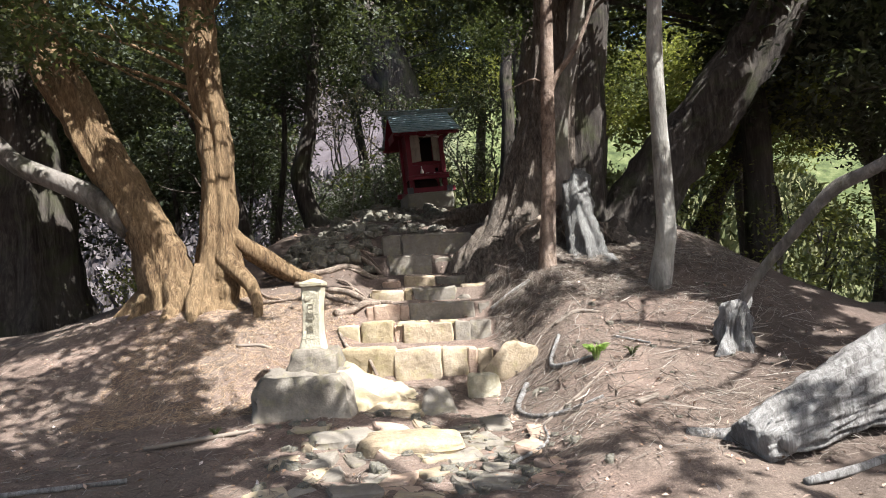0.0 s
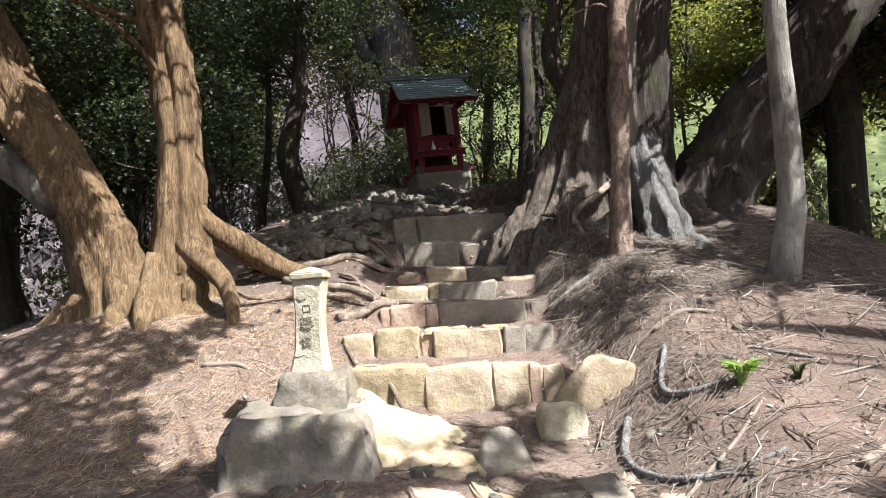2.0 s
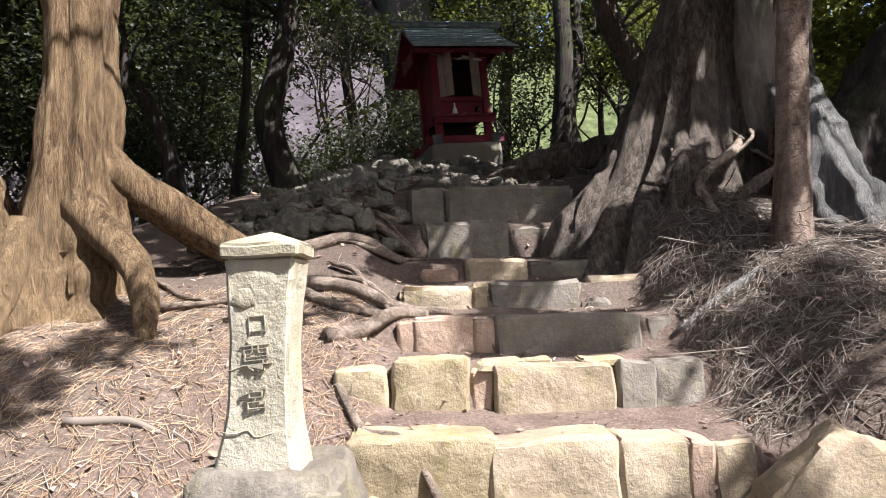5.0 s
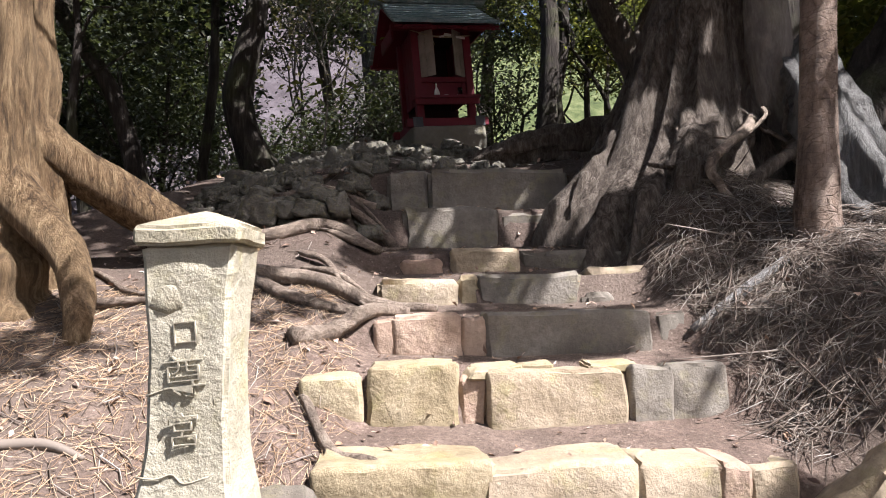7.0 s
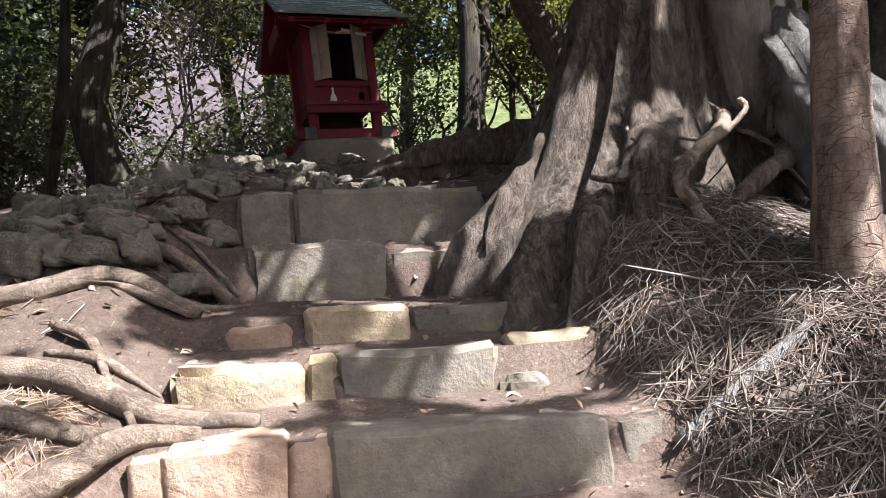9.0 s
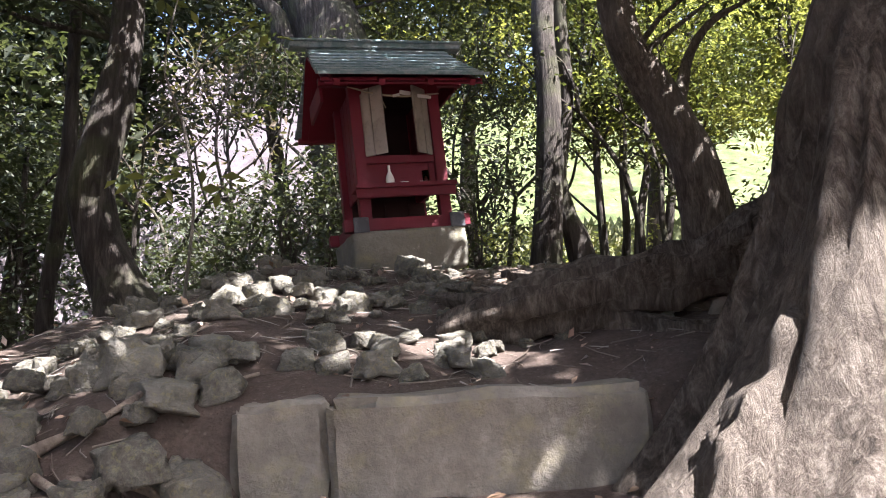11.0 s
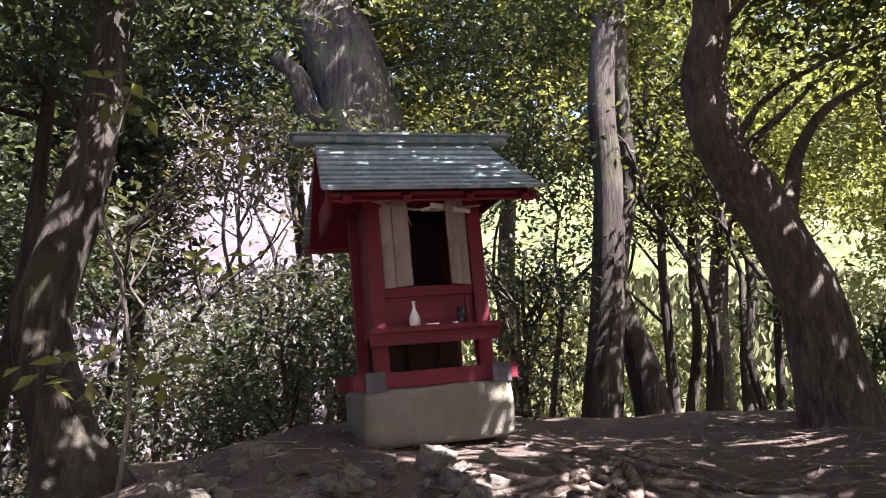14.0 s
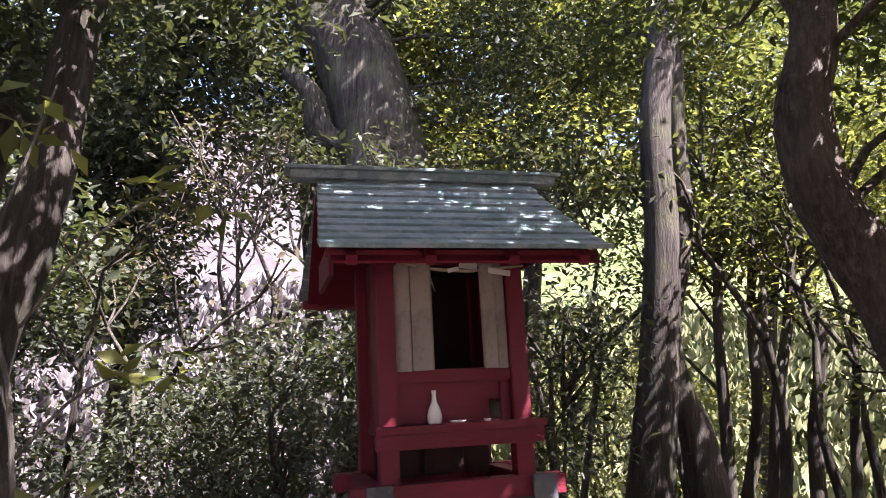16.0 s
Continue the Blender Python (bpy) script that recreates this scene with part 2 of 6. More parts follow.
# near-black: the shade inside and under the shrine is put into this colour
BLACKISH = make_paint("shaded_inner_wood", (0.03, 0.012, 0.012), (0.05, 0.03, 0.03), 0.6, 0.8)
CAPMETAL = make_paint("dull_grey_metal", (0.075, 0.078, 0.088), (0.12, 0.12, 0.13), 0.5, 0.6)
ROPE = make_litter("straw_rope", [(0.33, 0.27, 0.18), (0.42, 0.36, 0.26)])
PAPER = make_litter("weathered_paper", [(0.62, 0.60, 0.56), (0.7, 0.68, 0.64)])
CERAMIC = Nodes("glazed_white_ceramic").finish((0.72, 0.71, 0.68), None, rough=0.18, spec=0.5)


def make_glass():
    n = Nodes("clear_glass")
    n.bsdf.inputs["Transmission Weight"].default_value = 1.0
    return n.finish((0.96, 0.98, 0.97), None, rough=0.03, spec=0.5)


GLASS = make_glass()


# ======== helpers for building ========
rng = np.random.default_rng(7)


def mesh_of(name, verts, faces, sharp=0):
    me = bpy.data.meshes.new(name)
    me.from_pydata([tuple(v) for v in verts], [], faces)
    me.polygons.foreach_set("use_smooth", np.ones(len(me.polygons), dtype=bool))
    me.update()
    if sharp:
        me.set_sharp_from_angle(angle=radians(sharp))
    return me


def part(name, me, material, parent=None, label="", m=None):
    if isinstance(me, bmesh.types.BMesh):
        bm, me = me, bpy.data.meshes.new(name)
        bm.to_mesh(me)
        bm.free()
    if not me.materials:
        me.materials.append(material)
    ob = new(name, me)
    if parent:
        ob.parent = parent
        if m is None and not parent.parent:
            ob.matrix_parent_inverse = parent.matrix_basis.inverted()
    if m is not None:
        ob.matrix_basis = m
    return tagged(ob, label)


def empty(name, at=(0, 0, 0), label="", category="", group="", kind="", m=None):
    ob = new(name)
    ob.empty_display_size = 0.1
    ob.matrix_basis = m if m is not None else Matrix.Translation(at)
    return tagged(ob, label, category, group, kind)


def vnoise(x, y, scale, seed=0):
    """Smooth value noise on the plan, -1 to 1."""
    x, y = np.asarray(x, float) * scale, np.asarray(y, float) * scale
    xi, yi = np.floor(x), np.floor(y)
    fx, fy = x - xi, y - yi
    fx, fy = fx * fx * (3 - 2 * fx), fy * fy * (3 - 2 * fy)

    def lattice(a, b):
        h = np.sin(a * 127.1 + b * 311.7 + seed * 74.7) * 43758.5453
        return 2 * (h - np.floor(h)) - 1

    return ((lattice(xi, yi) * (1 - fx) + lattice(xi + 1, yi) * fx) * (1 - fy)
            + (lattice(xi, yi + 1) * (1 - fx) + lattice(xi + 1, yi + 1) * fx) * fy)


# ======== lie of the land ========
KNOT_Y = [-40, 0, 4.5, 6, 7, 7.7, 8.5, 9.5, 10.7, 12, 13.5, 16, 19, 24, 34, 70]
CENTRE = [-0.6, 0, 0.2, 0.32, 0.47, 0.75, 1.2, 1.72, 2.48, 2.90, 3.27, 3.38, 3.1, 1.0, 0.5, 30]
RIGHT = [-0.6, 0.05, 0.3, 0.70, 1.02, 1.30, 1.66, 2.05, 2.52, 2.95, 3.27, 3.33, 3.0, 1.0, 0.5, 27]
LEFT = [-0.6, 0, 0.15, 0.25, 0.5, 0.95, 1.4, 1.75, 2.2, 2.65, 3.0, 3.05, 2.6, 0.8, 0.5, 31]
FAR_LEFT = [-0.6, 0, 0.2, 0.4, 0.60, 0.78, 1.0, 1.2, 1.3, 1.2, 1.0, 0.6, 0.2, -0.3, 0.0, 30]
FAR_RIGHT = [-0.6, 0.1, 0.35, 0.6, 0.75, 0.85, 0.95, 1.0, 1.05, 1.1, 1.0, 0.7, 0.3, 0.0, 0.5, 26]
# front edge and height of each tread of the stone stairs
TREADS = [(7.72, 0.95), (8.28, 1.21), (8.74, 1.44), (9.24, 1.64), (9.60, 1.80), (10.20, 2.14), (10.70, 2.50)]
STAIR_LEFT, STAIR_RIGHT = -1.05, 0.52


def smooth(a, b, v):
    k = np.clip((v - a) / (b - a), 0, 1)
    return k * k * (3 - 2 * k)


def land(x, y):
    """Height of the ground at x, y (arrays or numbers)."""
    x, y = np.asarray(x, float), np.asarray(y, float)

    def prof(p):
        return (np.interp(y - 0.25, KNOT_Y, p) + np.interp(y, KNOT_Y, p) * 2 + np.interp(y + 0.25, KNOT_Y, p)) / 4

    c, r, l, fl, fr = (prof(p) for p in (CENTRE, RIGHT, LEFT, FAR_LEFT, FAR_RIGHT))
    z = c + (r - c) * smooth(0.45, 1.5, x)
    z = z + (fr - z) * smooth(3.2, 6.5, x)
    z = z + (l - z) * smooth(1.1, 2.4, -x)
    shoulder = 0.7 * smooth(10.0, 12.0, y)
    z = z + (fl - z) * smooth(0, 1, (-x - 3.2 + shoulder) / (2.8 - shoulder))
    rough = 0.06 * vnoise(x, y, 0.8, 1) + 0.025 * vnoise(x, y, 2.6, 2) + 0.010 * vnoise(x, y, 8, 3)
    z = z + rough * smooth(-2, 4, y)
    # trodden treads inside the stairs
    step = np.full_like(z, 0.50) + 0.10 * smooth(6.9, 7.7, y)
    for front, top in TREADS:
        step = step + (top - 0.018 + 0.13 * np.clip(y - front - 0.10, 0, 0.5) - step) * smooth(front + 0.015, front + 0.06, y)
    inside = smooth(STAIR_LEFT - 0.25, STAIR_LEFT + 0.1, x) * smooth(-STAIR_RIGHT - 0.2, -STAIR_RIGHT + 0.08, -x) * smooth(7.2, 7.6, y) * smooth(-11.2, -10.75, -y)
    z = z + (step + 0.3 * rough - z) * inside
    # earth heaped against the roots of the great tree
    z = z + 0.22 * np.exp(-((x - 0.95) / 0.45) ** 2 - ((y - 9.5) / 0.42) ** 2) * smooth(0.52, 0.8, x)
    return z


def ground_at(x, y):
    return float(land(x, y))


def lattice_mesh(name, xs, ys):
    gx, gy = np.meshgrid(xs, ys)
    v = np.stack([gx.ravel(), gy.ravel(), land(gx, gy).ravel()], 1)
    nx, ny = len(xs), len(ys)
    i = (np.arange(ny - 1)[:, None] * nx + np.arange(nx - 1)[None]).ravel()
    f = np.stack([i, i + 1, i + nx + 1, i + nx], 1)
    me = bpy.data.meshes.new(name)
    me.vertices.add(len(v))
    me.vertices.foreach_set("co", v.ravel())
    me.loops.add(f.size)
    me.loops.foreach_set("vertex_index", f.ravel().astype(np.int32))
    me.polygons.add(len(f))
    me.polygons.foreach_set("loop_start", np.arange(0, f.size, 4, dtype=np.int32))
    me.polygons.foreach_set("use_smooth", np.ones(len(f), dtype=bool))
    me.update(calc_edges=True)
    return me


def spaced(*stops):
    """Coordinates from (start, step) pairs to the last start."""
    out = []
    for (a, d), (b, _) in zip(stops, stops[1:]):
        out += list(np.arange(a, b - d * 0.5, d))
    return np.array(out + [stops[-1][0]])


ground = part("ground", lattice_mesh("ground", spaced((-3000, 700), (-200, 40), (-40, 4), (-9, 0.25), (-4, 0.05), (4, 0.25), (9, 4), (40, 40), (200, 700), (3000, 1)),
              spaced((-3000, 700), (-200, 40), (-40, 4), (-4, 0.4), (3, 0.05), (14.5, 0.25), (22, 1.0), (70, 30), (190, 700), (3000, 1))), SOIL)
tagged(ground, "reddish brown forest soil with pebbles and trodden earth", "ground", kind="structure")


# ======== shapes ========
def spline(points, n):
    """n points and radii along a smooth curve through rows of x, y, z, r."""
    p = np.array(points, float)
    p = np.vstack([2 * p[0] - p[1], p, 2 * p[-1] - p[-2]])
    out = []
    for t in np.linspace(0, len(points) - 1, n):
        i = min(int(t), len(points) - 2)
        u = t - i
        a, b, c, d = p[i:i + 4]
        out.append(0.5 * (2 * b + (c - a) * u + (2 * a - 5 * b + 4 * c - d) * u * u + (3 * b - a - 3 * c + d) * u ** 3))
    return np.array(out)


def tube(points, rings=14, sides=10, flute=0.0, lobes=5, lump=0.06, seed=0, twist=0.6, flare=0.0, flare_lobes=5, cap=True, ridge=0.0):
    """A bent, tapering stem: rows of x, y, z, r. flare widens the foot in lobes, like buttress roots."""
    c = spline(points, rings)
    r0 = random.Random(seed)
    ph = [r0.uniform(0, 6.28) for _ in range(6)]
    verts, faces = [], []
    side = None
    for i in range(rings):
        d = c[min(i + 1, rings - 1), :3] - c[max(i - 1, 0), :3]
        d = d / (np.linalg.norm(d) + 1e-9)
        if side is None:
            side = np.cross(d, (0, 1, 0.2))
        side = side - d * side.dot(d)
        side /= np.linalg.norm(side) + 1e-9
        up = np.cross(d, side)
        k = i / (rings - 1)
        for j in range(sides):
            a = 6.28318 * j / sides
            rr = max(c[i, 3], 0.002)
            rr *= 1 + flute * math.sin(lobes * a + ph[0] + twist * k * 4) + 0.6 * flute * math.sin((2 * lobes + 1) * a + ph[1] + twist * 3 * k)
            rr *= 1 + lump * noise.noise((math.cos(a) * 1.7 + ph[2], math.sin(a) * 1.7 + ph[3], k * rings * 0.45 + ph[4])) * 2
            if ridge:
                rr *= 1 + ridge * noise.noise((math.cos(a) * 9 + ph[2], math.sin(a) * 9 + ph[3], k * rings * 0.22 + ph[5])) * 1.6
            if flare:
                rr *= 1 + flare * (1 - k) ** 7 * (0.55 + 0.6 * max(0.0, math.sin(flare_lobes * a + ph[5])) + 0.25 * math.sin(3 * a + ph[1]))
            verts.append(c[i, :3] + rr * (math.cos(a) * side + math.sin(a) * up))
    for i in range(rings - 1):
        for j in range(sides):
            a, b = i * sides + j, i * sides + (j + 1) % sides
            faces.append((a, b, b + sides, a + sides))
    if cap:
        faces.append(tuple(range(sides - 1, -1, -1)))
        faces.append(tuple((rings - 1) * sides + j for j in range(sides)))
    return verts, faces


def stem(name, points, material, parent=None, label="", **how):
    return part(name, mesh_of(name, *tube(points, **how)), material, parent, label)


def join(*shapes):
    verts, faces = [], []
    for v, f in shapes:
        k = len(verts)
        verts += list(v)
        faces += [tuple(i + k for i in q) for q in f]
    return verts, faces


def boulder(w, d, h, seed=0, square=4.0, rough=0.05, cuts=4, taper=0.0):
    """A stone: a box of w, d, h with worn corners (square: 2 a ball, 8 a sharp box) and an uneven skin. Base centre at the origin."""
    r0 = random.Random(seed)
    off = Vector((r0.uniform(0, 50), r0.uniform(0, 50), r0.uniform(0, 50)))
    index, verts, faces = {}, [], []

    def vert(p):
        key = tuple(round(q, 4) for q in p)
        if key not in index:
            q = Vector(p)
            ln = (abs(q.x) ** square + abs(q.y) ** square + abs(q.z) ** square) ** (1 / square)
            q = q / ln
            s = 1 + rough * (noise.noise(q * 1.3 + off) * 1.6 + noise.noise(q * 3.1 + off) * 0.8 + noise.noise(q * 7 + off) * 0.35 + noise.noise(Vector((q.x * w, q.y * d, q.z * h)) * 22 + off) * 0.22)
            q = q * s
            k = 1 - taper * (q.z + 1) / 2
            index[key] = len(verts)
            verts.append((q.x * w / 2 * k, q.y * d / 2 * k, (q.z + 1) * h / 2))
        return index[key]

    g = [math.copysign(abs(u) ** (0.5 if square > 4.2 else 1.0), u) for u in (-1 + 2 * i / cuts for i in range(cuts + 1))]
    for axis in range(3):
        for s in (-1, 1):
            for i in range(cuts):
                for j in range(cuts):
                    quad = []
                    for a, b in ((i, j), (i + 1, j), (i + 1, j + 1), (i, j + 1)):
                        p = [0, 0, 0]
                        p[axis], p[(axis + 1) % 3], p[(axis + 2) % 3] = s, g[a], g[b]
                        quad.append(vert(p))
                    faces.append(tuple(quad if s > 0 else quad[::-1]))
    return verts, faces


def board(w, d, h, bevel=0.006, at=(0, 0, 0), turn=(0, 0, 0), segments=2):
    """A bevelled plank, centred on at."""
    bm = bmesh.new()
    bmesh.ops.create_cube(bm, size=1)
    bmesh.ops.scale(bm, vec=(w, d, h), verts=bm.verts)
    if bevel:
        bmesh.ops.bevel(bm, geom=bm.edges[:], offset=min(bevel, 0.4 * min(w, d, h)), segments=segments, affect="EDGES")
    bmesh.ops.transform(bm, matrix=pose(*at, *turn), verts=bm.verts)
    return bm


def block(w, d, h, seed=0, bevel=0.018, rough=0.012, skew=0.05, cuts=8, taper=0.0):
    """A split stone: a box with broken edges, slanting sides and an uneven skin. Base centre at the origin."""
    r0 = random.Random(seed)
    off = Vector((r0.uniform(0, 50), r0.uniform(0, 50), r0.uniform(0, 50)))
    lean = [r0.uniform(-skew, skew) for _ in range(5)]
    size = (w, d, h)
    lines = []
    for e in size:
        b = min(bevel, e * 0.2)
        lines.append([-e / 2] + [-e / 2 + b + (e - 2 * b) * i / (cuts - 2) for i in range(cuts - 1)] + [e / 2])
    index, verts, faces = {}, [], []

    def vert(key):
        if key in index:
            return index[key]
        p = Vector((lines[0][key[0]], lines[1][key[1]], lines[2][key[2]]))
        ends = [k in (0, cuts) for k in key]
        if sum(ends) > 1:
            chip = bevel * (0.45 + 1.6 * max(0.0, noise.noise(p * 7 + off)))
            for a in range(3):
                if ends[a]:
                    p[a] -= math.copysign(min(chip, size[a] * 0.25), p[a])
        q = p.copy()
        p += noise.noise_vector(q * 3.2 + off) * rough * 1.5 + noise.noise_vector(q * 9 + off) * rough * 0.8 + noise.noise_vector(q * 24 + off) * rough * 0.4
        u, t = q.x / w * 2, q.z / h + 0.5
        p.x += w * (lean[0] * t * max(0, u) + lean[1] * t * min(0, u)) - p.x * taper * t
        p.y -= p.y * taper * t
        p.z += h / 2 + t * h * lean[2] * u * 0.6
        index[key] = len(verts)
        verts.append(tuple(p))
        return index[key]

    for axis in range(3):
        for side in (0, cuts):
            for i in range(cuts):
                for j in range(cuts):
                    quad = []
                    for a, b in ((i, j), (i + 1, j), (i + 1, j + 1), (i, j + 1)):
                        key = [0, 0, 0]
                        key[axis], key[(axis + 1) % 3], key[(axis + 2) % 3] = side, a, b
                        quad.append(vert(tuple(key)))
                    faces.append(tuple(quad if side else quad[::-1]))
    return verts, faces


def lathe(profile, sides=20):
    """A turned shape from (r, z) pairs."""
    verts, faces = [], []
    for r, z in profile:
        for j in range(sides):
            a = 6.28318 * j / sides
            verts.append((r * math.cos(a), r * math.sin(a), z))
    for i in range(len(profile) - 1):
        for j in range(sides):
            a, b = i * sides + j, i * sides + (j + 1) % sides
            faces.append((a, b, b + sides, a + sides))
    faces.append(tuple(range(sides - 1, -1, -1)))
    faces.append(tuple((len(profile) - 1) * sides + j for j in range(sides)))
    return verts, faces


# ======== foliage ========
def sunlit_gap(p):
    """True where leaves are left out of the crowns, so that sun falls on chosen patches: the stairs, the post, the bank
    and flecks.
    """
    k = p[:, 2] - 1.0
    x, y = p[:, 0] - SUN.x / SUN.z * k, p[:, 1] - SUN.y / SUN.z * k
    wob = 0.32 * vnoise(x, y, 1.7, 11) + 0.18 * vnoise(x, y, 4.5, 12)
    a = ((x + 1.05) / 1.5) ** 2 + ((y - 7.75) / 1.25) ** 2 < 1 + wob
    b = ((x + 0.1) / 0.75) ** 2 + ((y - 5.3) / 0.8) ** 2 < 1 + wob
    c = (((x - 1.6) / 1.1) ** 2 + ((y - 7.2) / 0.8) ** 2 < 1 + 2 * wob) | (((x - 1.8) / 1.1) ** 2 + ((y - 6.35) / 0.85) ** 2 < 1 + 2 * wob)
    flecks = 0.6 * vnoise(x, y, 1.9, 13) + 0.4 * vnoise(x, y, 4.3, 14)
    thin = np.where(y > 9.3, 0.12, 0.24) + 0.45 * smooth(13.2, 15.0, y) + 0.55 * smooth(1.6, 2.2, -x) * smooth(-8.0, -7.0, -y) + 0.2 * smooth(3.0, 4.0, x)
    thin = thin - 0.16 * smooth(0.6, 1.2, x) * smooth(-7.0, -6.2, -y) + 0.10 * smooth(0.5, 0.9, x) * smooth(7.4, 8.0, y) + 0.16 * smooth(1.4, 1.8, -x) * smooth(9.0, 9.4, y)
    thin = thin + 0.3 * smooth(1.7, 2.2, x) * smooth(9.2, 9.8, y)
    # places where leaves are thinned to let in flecks; negative k closes over the roof
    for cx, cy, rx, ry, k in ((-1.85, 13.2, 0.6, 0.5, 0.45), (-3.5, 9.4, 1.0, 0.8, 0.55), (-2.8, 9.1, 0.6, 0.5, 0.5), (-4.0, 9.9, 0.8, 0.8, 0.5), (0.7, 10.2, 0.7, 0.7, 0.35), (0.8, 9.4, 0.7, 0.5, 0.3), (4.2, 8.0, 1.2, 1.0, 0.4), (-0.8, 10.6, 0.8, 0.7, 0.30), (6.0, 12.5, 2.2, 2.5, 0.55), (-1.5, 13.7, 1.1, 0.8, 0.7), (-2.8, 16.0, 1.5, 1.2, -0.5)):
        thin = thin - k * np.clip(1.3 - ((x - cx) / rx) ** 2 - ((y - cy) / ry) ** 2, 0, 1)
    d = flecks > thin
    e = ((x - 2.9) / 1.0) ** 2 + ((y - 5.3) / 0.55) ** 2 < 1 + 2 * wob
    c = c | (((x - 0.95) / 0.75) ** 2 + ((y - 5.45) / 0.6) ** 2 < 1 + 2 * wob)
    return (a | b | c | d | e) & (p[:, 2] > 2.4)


def leaves_mesh(name, centres, spread, per, size, gen, flat=0.55, droop=0.25, open_to_sun=True):
    """Leaf clumps round the centres: each leaf is a folded lozenge."""
    n = len(centres) * per
    c = np.repeat(centres, per, 0)
    p = c + gen.normal(0, 1, (n, 3)) * np.array([spread, spread, spread * flat])
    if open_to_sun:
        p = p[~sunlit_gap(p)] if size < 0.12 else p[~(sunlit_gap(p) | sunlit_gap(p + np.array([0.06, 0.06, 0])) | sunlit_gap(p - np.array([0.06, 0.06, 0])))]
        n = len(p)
    a = gen.uniform(0, 6.283, n)
    tilt = gen.normal(-droop, 0.45, n)
    d = np.stack([np.cos(a) * np.cos(tilt), np.sin(a) * np.cos(tilt), np.sin(tilt)], 1)
    up = gen.normal(0, 0.45, (n, 3)) + np.array([0, 0, 1.0])
    s = np.cross(d, up)
    s /= np.linalg.norm(s, axis=1)[:, None] + 1e-9
    u = np.cross(s, d)
    ln = size * gen.uniform(0.6, 1.35, n)[:, None]
    v = np.empty((n, 4, 3))
    v[:, 0] = p
    v[:, 1] = p + d * ln * 0.48 + s * ln * 0.24 + u * ln * 0.07
    v[:, 2] = p + d * ln - u * ln * 0.08
    v[:, 3] = p + d * ln * 0.48 - s * ln * 0.24 + u * ln * 0.07
    i = np.arange(n)[:, None] * 4
    f = np.concatenate([i, i + 1, i + 2, i, i + 2, i + 3], 1).reshape(-1, 3)
    me = bpy.data.meshes.new(name)
    me.vertices.add(n * 4)
    me.vertices.foreach_set("co", v.ravel())
    me.loops.add(f.size)
    me.loops.foreach_set("vertex_index", f.ravel().astype(np.int32))
    me.polygons.add(len(f))
    me.polygons.foreach_set("loop_start", np.arange(0, f.size, 3, dtype=np.int32))
    me.update(calc_edges=True)
    return me


def blob_points(gen, n, centre, radii, hollow=0.35):
    d = gen.normal(0, 1, (n, 3))
    d /= np.linalg.norm(d, axis=1)[:, None]
    r = gen.uniform(hollow ** 3, 1, n) ** (1 / 3)
    return np.array(centre) + d * r[:, None] * np.array(radii)


def crown(tree, blobs, leaf, seed, per=30, size=0.10, spread=0.20, density=24.0, limbs=4, limb_from=None, bark=None, limb_r=0.035):
    """One leafy crown of several masses (x, y, z, rx, ry, rz), with limbs that reach into them."""
    gen = np.random.default_rng(seed)
    cs = []
    for x, y, z, rx, ry, rz in blobs:
        n = max(8, int(density * (rx * ry * rz) ** (2 / 3) * 4))
        cs.append(blob_points(gen, n, (x, y, z), (rx, ry, rz)))
    cs = np.concatenate(cs)
    if limbs and limb_from is not None:
        pick = gen.choice(len(cs), min(len(cs), limbs * len(blobs)), replace=False)
        for k in pick:
            t = cs[k]
            h = min(max(t[2] - gen.uniform(0.3, 1.2), limb_from[0][2]), limb_from[-1][2])
            src = np.array([np.interp(h, [q[2] for q in limb_from], [q[i] for q in limb_from]) for i in range(3)])
            m1 = src + (t - src) * 0.4 + gen.normal(0, 0.12, 3) + np.array([0, 0, 0.12])
            m2 = src + (t - src) * 0.75 + gen.normal(0, 0.12, 3)
            stem("branch", [(*src, limb_r), (*m1, limb_r * 0.7), (*m2, limb_r * 0.42), (*t, limb_r * 0.15)], bark, tree, rings=9, sides=5, lump=0.1, seed=int(k), cap=False)
    return part("crown", leaves_mesh("crown", cs, spread, per, size, gen), leaf, tree)


